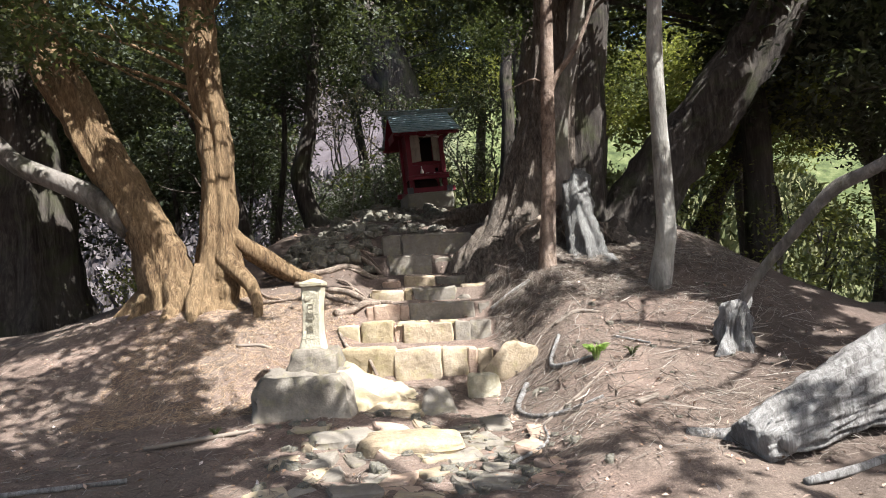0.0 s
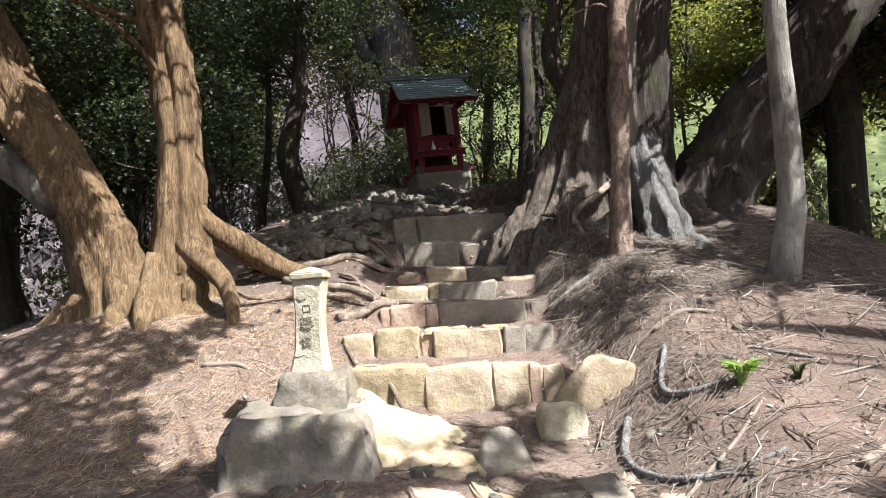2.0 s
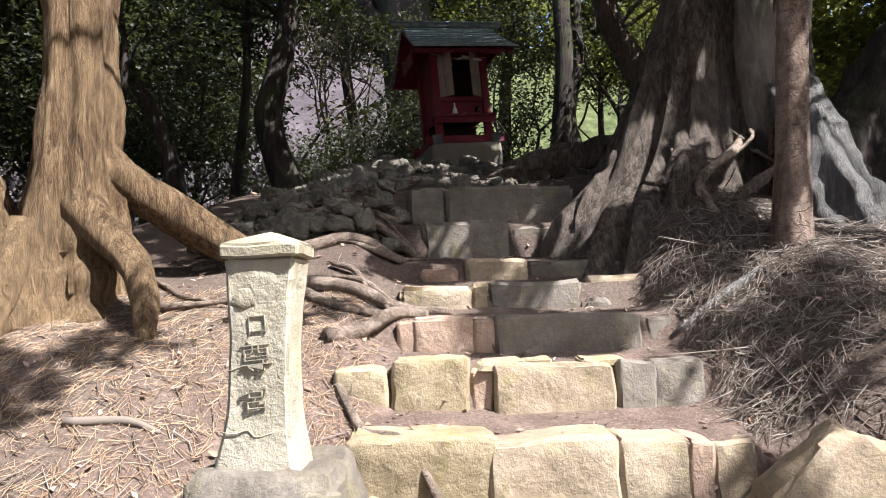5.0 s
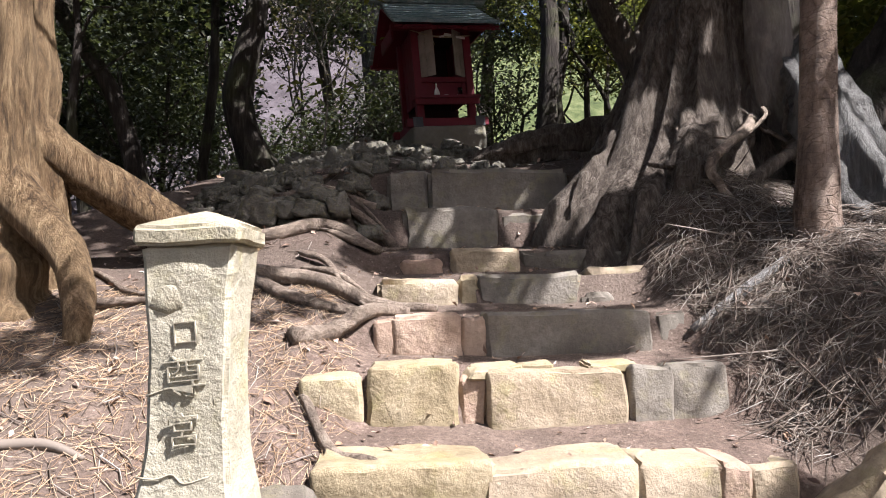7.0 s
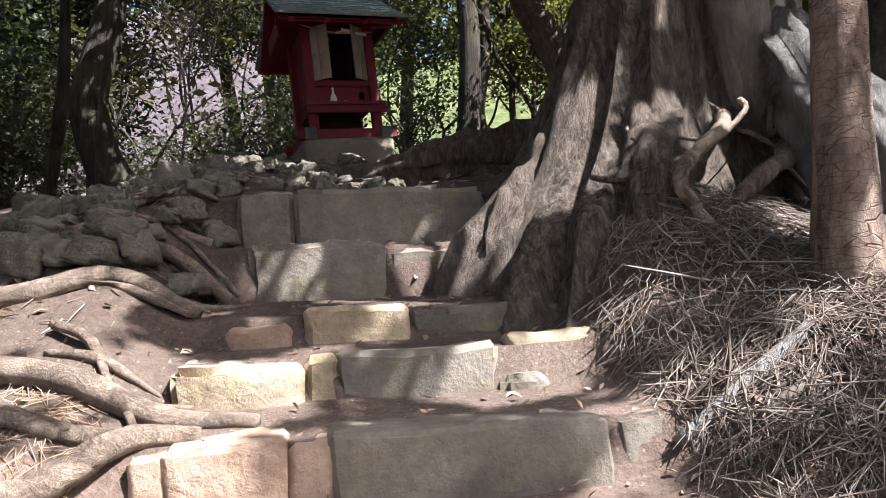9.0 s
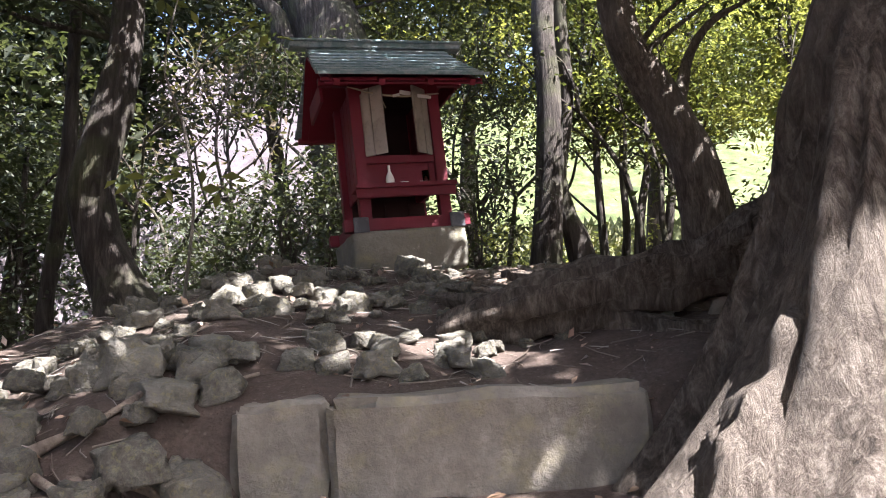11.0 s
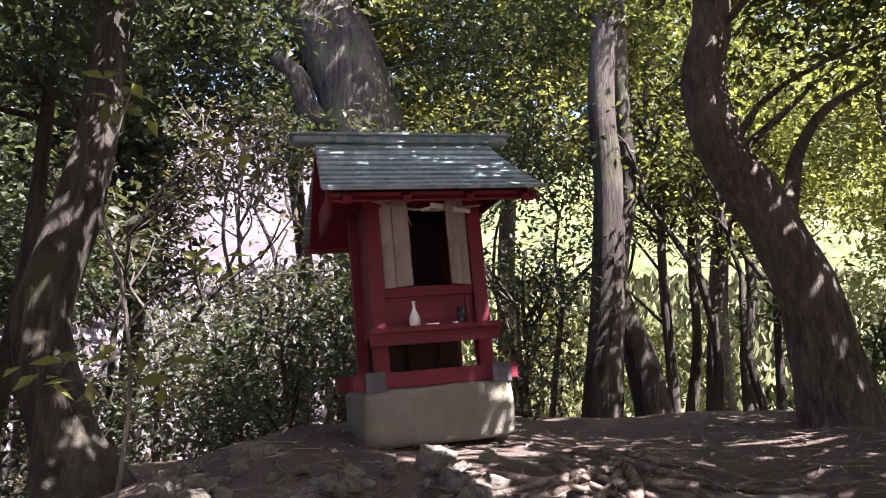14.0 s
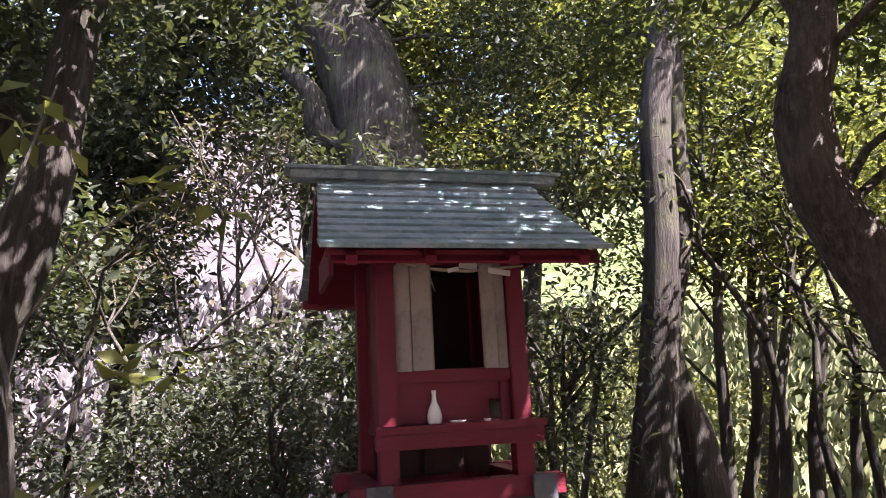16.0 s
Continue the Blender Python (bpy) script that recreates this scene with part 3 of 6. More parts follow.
# ======== stone stairs ========
# for each step: stones as left end, right end, drop of the top, set-back, kind of stone
STEP_STONES = [
    [(-1.14, -0.562, -0.025, 0.02, 2), (-0.555, -0.047, 0.0, 0.0, 0), (-0.04, 0.236, 0.01, 0.01, 0), (0.243, 0.345, 0.02, 0.03, 3), (0.352, 0.53, 0.03, 0.02, 0)],
    [(-1.26, -1.0, 0.0, 0.03, 2), (-0.985, -0.61, -0.035, 0.0, 2), (-0.60, -0.495, 0.015, 0.03, 3), (-0.488, 0.105, 0.0, -0.02, 0), (0.113, 0.297, 0.0, 0.0, 1), (0.304, 0.565, 0.0, 0.02, 1)],
    [(-0.965, -0.873, 0.02, 0.02, 3), (-0.866, -0.55, 0.0, 0.0, 3), (-0.542, -0.42, 0.02, 0.03, 3), (-0.412, 0.395, 0.0, 0.0, 1), (0.425, 0.575, 0.02, 0.03, 1)],
    [(-0.95, -0.527, 0.01, 0.0, 0), (-0.518, -0.41, 0.0, 0.02, 2), (-0.402, 0.18, 0.0, 0.02, 1), (0.188, 0.36, 0.11, -0.01, 1), (0.24, 0.68, -0.03, 0.07, 0)],
    [(-0.83, -0.57, 0.04, 0.0, 3), (-0.525, -0.105, -0.01, 0.0, 0), (-0.097, 0.58, 0.0, 0.03, 1)],
    [(-0.79, -0.13, 0.0, 0.0, 1), (-0.12, 0.46, 0.03, 0.05, 1)],
    [(-0.90, -0.608, 0.01, 0.0, 1), (-0.60, 0.46, 0.0, 0.0, 1)],
]


def stone_steps():
    low = 0.55
    kinds = (SANDSTONE, GREYSTONE, LICHENSTONE, PINKSTONE)
    turn = random.Random(12)
    for k, ((front, top), stones) in enumerate(zip(TREADS, STEP_STONES)):
        step = empty("stone_step", (-0.3, front, low), "shaded grey-brown rough stone step set in trodden earth" if k >= 2 else "sunlit yellowish sandstone step blocks set in earth",
                     "step", "stone stairs up to the shrine")
        for i, (a, b, drop, back, kind) in enumerate(stones):
            h, d = top - low + 0.16, 0.34
            worn = 0.018 if k < 3 else 0.03
            v, f = block(b - a + 0.012, d, h, 100 + 10 * k + i, worn, 0.011 if k < 4 else 0.018, 0.03, 10)
            part("stone", mesh_of("stone", v, f, 40), kinds[kind], step,
                 m=pose((a + b) / 2 + 0.3, d / 2 + back - 0.02, -0.16 - drop, turn.uniform(-4, 2), turn.uniform(-1.5, 1.5), turn.uniform(-2.5, 2.5)))
        low = top


stone_steps()


def rock(name, x, y, w, d, h, label, material, seed, square=3.5, sink=0.25, turn=0, tip=(0, 0), rough=0.08, group="", taper=0.1, cuts=8, category="rock"):
    ob = part(name, mesh_of(name, *boulder(w, d, h, seed, square, rough, cuts, taper), 38), material,
              m=pose(x, y, ground_at(x, y) - sink * h, tip[0], tip[1], turn))
    return tagged(ob, label, category, group)


# ======== carved stone post on its rock foot ========
def carved_post():
    x, y, z = -1.325, 7.06, 1.02
    post = empty("stone_post", m=pose(x, y, z, 0, 1.0, -4), label="pale weathered carved stone post with a flaked face and low cap", category="stone post")
    v, f = block(0.215, 0.20, 0.66, 41, 0.012, 0.006, 0.0, 22)
    v = [(px * (0.83 + 0.17 * ((pz - 0.36) / 0.30) ** 2 + 0.16 * smooth(0.22, 0.0, pz)), py * (0.9 + 0.06 * ((pz - 0.36) / 0.30) ** 2 + 0.10 * smooth(0.22, 0.0, pz)), pz - 0.01) for px, py, pz in v]
    part("shaft", mesh_of("shaft", v, f, 35), POSTSTONE, post, m=Matrix())
    v, f = block(0.235, 0.225, 0.042, 43, 0.008, 0.005, 0.03, 12)
    v = [(px, py, pz + 0.042 * max(0.0, 1 - max(abs(px) / 0.118, abs(py) / 0.113)) ** 0.8 * (pz > 0.025)) for px, py, pz in v]
    part("cap", mesh_of("cap", v, f, 35), POSTSTONE, post, "flat stone cap with a low peak", m=pose(0.004, -0.006, 0.648, 0, 0, 0))

    def face(h):
        """Where the hollowed front of the shaft lies at a height."""
        return -0.1 * (0.9 + 0.06 * ((h - 0.36) / 0.30) ** 2 + 0.10 * float(smooth(0.22, 0.0, h)))

    for k, line in enumerate(([(-0.07, 0.545), (-0.045, 0.565), (-0.02, 0.53), (0.0, 0.505), (0.03, 0.495)], [(-0.10, 0.31), (-0.05, 0.325), (0.02, 0.335), (0.06, 0.335), (0.07, 0.29)], [(-0.12, 0.135), (-0.07, 0.13), (-0.03, 0.14), (0.0, 0.12), (0.06, 0.135)])):
        part("crack", mesh_of("crack", *tube([(u * 0.9, face(w), w, 0.0022) for u, w in line], 14, 5, 0, 3, 0.3, 44 + k)), CARVED, post, "dark crack in the stone", m=Matrix())
    v, f = boulder(0.085, 0.03, 0.075, 45, 2.6, 0.15, 5)
    part("flaked_patch", mesh_of("flaked_patch", v, f), POSTSTONE, post, "freshly broken pale grey patch", m=pose(-0.05, -0.088, 0.49, 0, 12, 0))
    for ch, h, s in (("口", 0.425, 0.07), ("尊", 0.315, 0.105), ("宮", 0.205, 0.085)):
        cu = bpy.data.curves.new("carving", "FONT")
        cu.body, cu.size, cu.align_x, cu.extrude, cu.offset = ch, s, "CENTER", 0.003, -0.0016
        tmp = new("carving_source", cu)
        bpy.context.view_layer.update()
        me = bpy.data.meshes.new_from_object(tmp.evaluated_get(bpy.context.evaluated_depsgraph_get()))
        bpy.data.objects.remove(tmp)
        part("carved_letter", me, CARVED, post, "worn carved character", m=pose(0.0, min(face(h), face(h + s)) - 0.006, h, 90, -6, 0))


CARVED = make_paint("carved_groove", (0.24, 0.21, 0.155), (0.42, 0.38, 0.29), 0.40, 0.95)
carved_post()
tagged(part("foot_stone", mesh_of("foot_stone", *block(0.66, 0.62, 0.62, 51, 0.04, 0.03, 0.05, 12, 0.36), 45), GREYSTONE, m=pose(-1.32, 7.08, 0.42, 0, 0, -4)),
       "weathered grey-brown boulder under the carved post", "rock")
tagged(part("foot_slab", mesh_of("foot_slab", *block(1.16, 1.0, 0.70, 52, 0.06, 0.04, 0.05, 14, 0.34), 45), GREYSTONE, m=pose(-1.34, 6.86, 0.13, 3, 0, 3)),
       "large grey sloping foundation rock below the post", "rock")
tagged(part("side_rock", mesh_of("side_rock", *block(0.85, 0.80, 0.34, 53, 0.05, 0.055, 0.2, 14, 0.3), 45), LICHENSTONE, m=pose(-0.78, 7.12, 0.36, 8, 24, 8)),
       "sunlit pale sloping bedrock beside the foundation rock", "rock")
rock("block_stone", 0.37, 7.16, 0.33, 0.28, 0.25, "squared pale stone block standing at the stair foot", POSTSTONE, 60, 7, 0.3, 8, category="stone block")
rock("corner_rock", 0.68, 7.52, 0.62, 0.42, 0.46, "rounded buff sandstone boulder at the edge of the steps", SANDSTONE, 61, 9, 0.35, -14, (0, 24), rough=0.13, taper=0.5)
rock("wedge_rock", -0.08, 6.48, 0.44, 0.16, 0.42, "dark pointed flat rock leaning by the path", GREYSTONE, 62, 2.6, 0.25, 4, (-38, 0), taper=0.5)
rock("path_slab", -0.3, 5.75, 0.9, 0.5, 0.16, "flat sunlit sandstone slab in the path", SANDSTONE, 63, 4.2, 0.45, 5, (5, 0))
tagged(part("path_slab", mesh_of("path_slab", *block(0.62, 0.5, 0.22, 64, 0.03, 0.025, 0.2, 10, 0.1), 45), SANDSTONE, m=pose(-0.56, 6.75, 0.30, 10, 10, -14)), "pale sloping rock below the steps", "rock")
for k, (x, y, z, w, d, tn) in enumerate([(-0.46, 8.36, 1.205, 0.26, 0.14, 5), (-0.27, 8.42, 1.20, 0.16, 0.1, -8), (0.06, 8.40, 1.205, 0.2, 0.13, 10), (-0.35, 10.33, 2.13, 0.22, 0.13, 12), (-0.3, 9.98, 1.80, 0.3, 0.14, -4), (0.0, 9.95, 1.80, 0.32, 0.16, 6)]):
    tagged(part("flat_stone", mesh_of("flat_stone", *block(w, d, 0.045, 670 + k, 0.012, 0.012, 0.25, 6), 45), LICHENSTONE if k < 4 else GREYSTONE, m=pose(x, y, z - 0.02, 2, 0, tn)),
           "thin flat stone lying loose on a stair tread", "stone", "flat stones on the treads")
rock("path_slab", -0.9, 5.9, 0.55, 0.36, 0.12, "flat grey stone bedded in the path", GREYSTONE, 65, 4, 0.5, 20, (4, 0))


# ======== small shrine ========
def shrine():
    m = pose(-0.15, 14.03, 3.29, 0, -4.2, 13)
    top = empty("shrine", m=m, label="small red wooden shrine with teal roof on concrete plinth", category="shrine")

    def add(name, bm, material, parent=None, label=""):
        return part(name, bm, material, parent or top, label, m=Matrix())

    D = 0.74
    add("plinth", mesh_of("plinth", *[(lambda v, f: ([(a, b + 0.36, c) for a, b, c in v], f))(*boulder(0.98, 0.92, 0.36, 71, 16, 0.012, 10))][0]), CONCRETE, label="stained concrete plinth")
    for y in (0.0, D):
        add("ground_beam", board(1.08, 0.10, 0.10, 0.006, (0, y, 0.41)), RED, label="red ground beam")
    for x in (-0.41, 0.41):
        add("side_beam", board(0.10, D + 0.16, 0.10, 0.006, (x, D / 2, 0.405)), RED)
        for y in (-0.085,):
            add("beam_cap", board(0.125, 0.02, 0.125, 0.004, (x, y - 0.005, 0.405)), CAPMETAL, label="dull grey metal end cap")
    for x in (-0.345, 0.345):
        for y in (0.02, D - 0.02):
            add("post", board(0.095, 0.095, 1.18, 0.005, (x, y, 1.04)), RED)
    # shelf, sill and lower panel
    add("shelf", board(0.86, 0.24, 0.035, 0.005, (0, -0.02, 0.715)), RED)
    add("shelf_rail", board(0.85, 0.04, 0.075, 0.005, (0, -0.085, 0.66)), RED)
    add("front_panel", board(0.64, 0.025, 0.20, 0.003, (0, 0.045, 0.835)), RED)
    add("panel_batten", board(0.05, 0.035, 0.19, 0.004, (0.27, 0.03, 0.83)), RED)
    add("door_sill", board(0.66, 0.07, 0.065, 0.005, (0, 0.03, 0.965)), RED)
    add("lintel", board(0.70, 0.07, 0.09, 0.005, (0, 0.02, 1.57)), RED)
    # dark boards that stand in for the shade below the shelf
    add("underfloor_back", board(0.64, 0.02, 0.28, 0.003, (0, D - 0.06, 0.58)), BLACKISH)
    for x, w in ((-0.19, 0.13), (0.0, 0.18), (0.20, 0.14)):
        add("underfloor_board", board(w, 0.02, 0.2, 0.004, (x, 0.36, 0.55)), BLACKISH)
    # chamber
    for x in (-0.325, 0.325):
        for k in range(4):
            add("wall_board", board(0.022, 0.155, 0.93, 0.003, (x, 0.13 + k * 0.16, 1.17)), RED)
    # back, floor and ceiling near-black, painted as the chamber's shade
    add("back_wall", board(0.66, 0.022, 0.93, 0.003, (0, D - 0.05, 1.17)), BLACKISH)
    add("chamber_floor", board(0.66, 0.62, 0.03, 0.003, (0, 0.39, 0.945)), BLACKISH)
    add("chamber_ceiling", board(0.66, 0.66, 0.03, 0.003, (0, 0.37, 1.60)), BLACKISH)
    for side in (-1, 1):
        hinge = side * 0.295
        swing = pose(hinge, 0.01, 0, 0, 0, side * 38)
        for k, w in enumerate((0.095, 0.115)):
            add("door_board", board(w - 0.006, 0.02, 0.58, 0.003), WOOD, label="weathered grey door plank").matrix_basis = swing @ pose(-side * (0.05 + k * 0.105), 0, 1.28)
        add("door_jamb", board(0.05, 0.02, 0.60, 0.003, (side * 0.278, 0.035, 1.28)), WOOD)
    # roof: boards lapped up a gently hollow slope, front and back
    eave_y, eave_z, ridge_y, ridge_z = -0.46, 1.515, 0.37, 2.08
    rows = 9
    for back in (0, 1):
        for k in range(rows):
            a, b = k / rows, (k + 1) / rows

            def on(u):
                return eave_y + (ridge_y - eave_y) * u, eave_z + (ridge_z - eave_z) * (0.80 * u + 0.20 * u * u)

            (y0, z0), (y1, z1) = on(a), on(b)
            ln = math.hypot(y1 - y0, z1 - z0)
            slope = math.degrees(math.atan2(z1 - z0, y1 - y0)) - 7
            half = 0.70 - 0.065 * a
            yc, zc = (y0 + y1) / 2, (z0 + z1) / 2 + 0.012
            if back:
                yc, slope = 2 * ridge_y - yc, -slope
            bm = board(2 * half + random.uniform(-0.006, 0.006), ln + 0.03, 0.022, 0.002, (0, yc, zc + random.uniform(-0.002, 0.002)), (slope, 0, 0))
            add("roof_board", bm, ROOF, label="weathered teal roof plank")
    add("ridge_board", board(1.58, 0.12, 0.05, 0.006, (0, ridge_y, ridge_z + 0.035)), ROOF)
    add("ridge_cap", board(1.64, 0.17, 0.02, 0.004, (0, ridge_y, ridge_z + 0.068)), ROOF)
    for x in (-0.56, -0.2, 0.2, 0.56):
        for s in (1, -1):
            yc = ridge_y - s * 0.41
            add("rafter", board(0.05, 0.98, 0.05, 0.004, (x, yc, (eave_z + ridge_z) / 2 - 0.05), (s * 35, 0, 0)), RED)
    for s in (1, -1):
        add("soffit", board(1.30, 0.96, 0.012, 0.002, (0, ridge_y - s * 0.41, (eave_z + ridge_z) / 2 - 0.066), (s * 34.5, 0, 0)), RED, label="dark red boarding under the roof")
    add("eave_beam", board(1.34, 0.04, 0.03, 0.004, (0, eave_y + 0.10, eave_z - 0.0)), RED)
    add("eave_beam", board(1.36, 0.05, 0.055, 0.004, (0, 2 * ridge_y - eave_y - 0.05, eave_z - 0.03)), RED)
    add("gable_board", board(0.025, 0.62, 0.17, 0.004, (-0.60, ridge_y, eave_z + 0.06)), RED, label="dark red side board under the eaves")
    add("gable_board", board(0.025, 0.62, 0.16, 0.004, (0.60, ridge_y, eave_z + 0.16)), RED)
    add("wall_plate", board(1.26, 0.07, 0.07, 0.004, (0, 0.02, 1.64)), RED)
    # straw rope with folded paper
    rope = [(-0.40, -0.06, 1.575, 0.006), (-0.2, -0.075, 1.515, 0.008), (-0.03, -0.075, 1.49, 0.010), (0.15, -0.075, 1.49, 0.010), (0.39, -0.06, 1.515, 0.006)]
    r = add("straw_rope", mesh_of("straw_rope", *tube(rope, 30, 7, 0.15, 3, 0.1, 5, 8)), ROPE, label="sagging straw rope")
    part("rope_end", mesh_of("rope_end", *tube([(-0.18, -0.08, 1.52, 0.005), (-0.13, -0.085, 1.46, 0.005), (-0.10, -0.085, 1.38, 0.003)], 8, 5, 0, 3, 0.1, 9)), ROPE, r, m=Matrix())
    part("folded_paper", board(0.10, 0.006, 0.035, 0.001, (0.08, -0.09, 1.51), (12, 6, 8)), PAPER, r, m=Matrix())
    part("folded_paper", board(0.13, 0.006, 0.03, 0.001, (0.24, -0.088, 1.478), (-8, 10, -5)), PAPER, r, m=Matrix())
    part("folded_paper", board(0.06, 0.006, 0.022, 0.001, (0.0, -0.088, 1.49), (8, -12, -5)), PAPER, r, m=Matrix())

    def stands(name, shape, x, y, material, label, category):
        ob = part(name, mesh_of(name, *shape), material, m=m @ pose(x, y, 0.7335))
        return tagged(ob, label, category)

    stands("sake_bottle", lathe([(0.030, 0), (0.036, 0.012), (0.037, 0.04), (0.028, 0.075), (0.013, 0.105), (0.010, 0.135), (0.013, 0.16), (0.009, 0.161)]), -0.125, -0.06, CERAMIC, "white ceramic sake bottle standing on the red shelf", "bottle")
    stands("drinking_glass", lathe([(0.022, 0), (0.026, 0.008), (0.030, 0.105), (0.0285, 0.105), (0.024, 0.012), (0.001, 0.011)]), 0.185, -0.06, GLASS, "small clear drinking glass on the shrine shelf", "glass")
    stands("offering_dish", lathe([(0.028, 0), (0.045, 0.010), (0.044, 0.012), (0.026, 0.004)]), -0.01, -0.06, CERAMIC, "shallow white ceramic dish on the shrine shelf", "dish")
    stands("offering_cup", lathe([(0.014, 0), (0.02, 0.012), (0.019, 0.013), (0.012, 0.004)]), 0.14, -0.07, CERAMIC, "tiny white ceramic cup beside the glass", "cup")


shrine()

# broken bedrock and slabs in the path below the stairs
gen = random.Random(91)
for k in range(40):
    row = k // 8
    x, y = -1.25 + 0.27 * (k % 8) + 0.13 * (row % 2) + gen.uniform(-0.06, 0.06), 4.75 + 0.36 * row + gen.uniform(-0.08, 0.08)
    w, d, h = gen.uniform(0.20, 0.34), gen.uniform(0.22, 0.36), gen.uniform(0.12, 0.18)
    tagged(part("paving_stone", mesh_of("paving_stone", *block(w, d, h, 660 + k, 0.014, 0.014, 0.28, 7), 45), (SANDSTONE, GREYSTONE, GREYSTONE, PINKSTONE)[k % 4],
                m=pose(x, y, ground_at(x, y) - h + gen.uniform(-0.005, 0.028), gen.uniform(-5, 9), gen.uniform(-7, 7), gen.uniform(-35, 35))),
           "broken flat stone bedded in the trodden path", "stone", "broken stones in the path")


# ======== trees ========
def tree(name, points, bark, label, group="", category="tree", how=None, sink=0.2):
    """An upright thing with a trunk; points are rows of x, y, z, r and the first stands in the ground."""
    x, y, z, r = points[0]
    root = empty(name, (x, y, ground_at(x, y)), label, category, group)
    pts = [(x, y, min(z, ground_at(x, y)) - sink, r)] + list(points)
    stem("trunk", pts, bark, root, **(how or {}))
    return root


def up_to(points, height, lean=(0, 0), r=0.5):
    """Lets a stem go on up to a height, thinning."""
    x, y, z, q = points[-1]
    k = height - z
    return list(points) + [(x + lean[0] * k * 0.5, y + lean[1] * k * 0.5, z + k * 0.5, q * (1 + r) / 2), (x + lean[0] * k, y + lean[1] * k, height, q * r)]


# old twin-stemmed tree on the bank
def bank_tree():
    b = up_to([(-2.97, 9.2, 1.75, 0.28), (-2.96, 9.2, 2.2, 0.245), (-2.94, 9.2, 3.0, 0.20), (-2.98, 9.2, 3.8, 0.22), (-3.12, 9.2, 4.6, 0.22), (-3.2, 9.2, 5.6, 0.20)], 9.5, (-0.1, 0.05))
    t = tree("bank_tree", b, BARK_WARM, "old twin-trunked tree with warm fibrous bark and spreading roots", how=dict(rings=50, sides=54, ridge=0.10, flute=0.09, lobes=5, lump=0.10, seed=3, flare=0.75, flare_lobes=6))
    a = up_to([(-3.46, 9.1, 1.35, 0.33), (-3.55, 9.1, 1.8, 0.28), (-3.76, 9.1, 2.4, 0.265), (-4.06, 9.1, 2.95, 0.265), (-4.42, 9.1, 3.54, 0.255), (-4.72, 9.1, 4.16, 0.25), (-5.04, 9.1, 4.7, 0.28), (-5.34, 9.1, 5.4, 0.26)], 9.0, (-0.35, 0.05))
    stem("leaning_trunk", a, BARK_WARM, t, rings=50, sides=54, ridge=0.10, flute=0.09, lobes=5, lump=0.10, seed=4, flare=0.8, flare_lobes=6)
    c = [(-4.0, 9.05, 2.6, 0.2), (-4.3, 9.0, 2.85, 0.165), (-4.6, 9.0, 3.06, 0.15), (-5.04, 8.95, 3.27, 0.14), (-5.45, 8.9, 3.47, 0.13), (-5.9, 8.85, 3.9, 0.115), (-6.6, 8.8, 4.5, 0.09)]
    stem("pale_limb", c, BARK_GREY, t, "pale smooth low limb", rings=18, sides=12, lump=0.08, seed=5)
    roots = [
        [(-2.85, 9.1, 2.15, 0.15), (-2.66, 8.98, 1.97, 0.115), (-2.45, 8.85, 1.78, 0.095), (-2.34, 8.72, 1.58, 0.075), (-2.28, 8.58, 1.36, 0.055), (-2.22, 8.45, 1.15, 0.02)],
        [(-2.9, 9.25, 2.5, 0.15), (-2.66, 9.35, 2.30, 0.13), (-2.38, 9.5, 2.10, 0.13), (-2.08, 9.6, 1.92, 0.11), (-1.75, 9.65, 1.8, 0.08), (-1.4, 9.7, 1.68, 0.05)],
        [(-3.1, 9.0, 2.0, 0.13), (-3.12, 8.8, 1.72, 0.10), (-3.1, 8.6, 1.45, 0.08), (-3.02, 8.4, 1.2, 0.05), (-2.98, 8.25, 0.98, 0.02)],
        [(-3.3, 9.0, 1.9, 0.13), (-3.38, 8.75, 1.55, 0.11), (-3.42, 8.5, 1.25, 0.08), (-3.4, 8.25, 0.95, 0.05), (-3.4, 8.05, 0.7, 0.02)],
        [(-3.7, 9.0, 1.8, 0.15), (-3.85, 8.75, 1.4, 0.11), (-3.98, 8.5, 1.05, 0.08), (-4.1, 8.2, 0.75, 0.05), (-4.15, 8.0, 0.5, 0.02)],
        [(-3.85, 9.1, 1.7, 0.15), (-4.15, 8.95, 1.35, 0.12), (-4.45, 8.85, 1.0, 0.09), (-4.8, 8.75, 0.7, 0.05)],
    ]
    for k, r in enumerate(roots):
        stem("root", r, BARK_WARM, t, "smooth sunlit surface root" if k < 2 else "", rings=14, sides=12, lump=0.12, flute=0.05, lobes=4, seed=20 + k)
    crown(t, [(-3.4, 8.6, 6.6, 2.0, 1.6, 0.9), (-5.2, 8.3, 5.9, 1.7, 1.5, 0.9), (-4.6, 7.6, 4.5, 0.9, 0.6, 0.35), (-3.6, 7.9, 4.9, 0.8, 0.6, 0.3), (-2.0, 9.0, 7.4, 1.6, 1.6, 0.8), (-5.6, 7.8, 4.9, 0.9, 0.7, 0.45)],
          LEAF_MID, 31, limbs=3, limb_from=b, bark=BARK_WARM)
    return t


bank_tree()

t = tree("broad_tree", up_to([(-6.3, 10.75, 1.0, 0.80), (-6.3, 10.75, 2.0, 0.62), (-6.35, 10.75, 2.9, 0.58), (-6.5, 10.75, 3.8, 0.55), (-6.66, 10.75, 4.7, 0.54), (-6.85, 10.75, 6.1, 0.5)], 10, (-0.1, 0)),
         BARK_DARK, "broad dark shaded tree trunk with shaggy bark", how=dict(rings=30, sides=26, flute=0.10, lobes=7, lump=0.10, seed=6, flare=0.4))
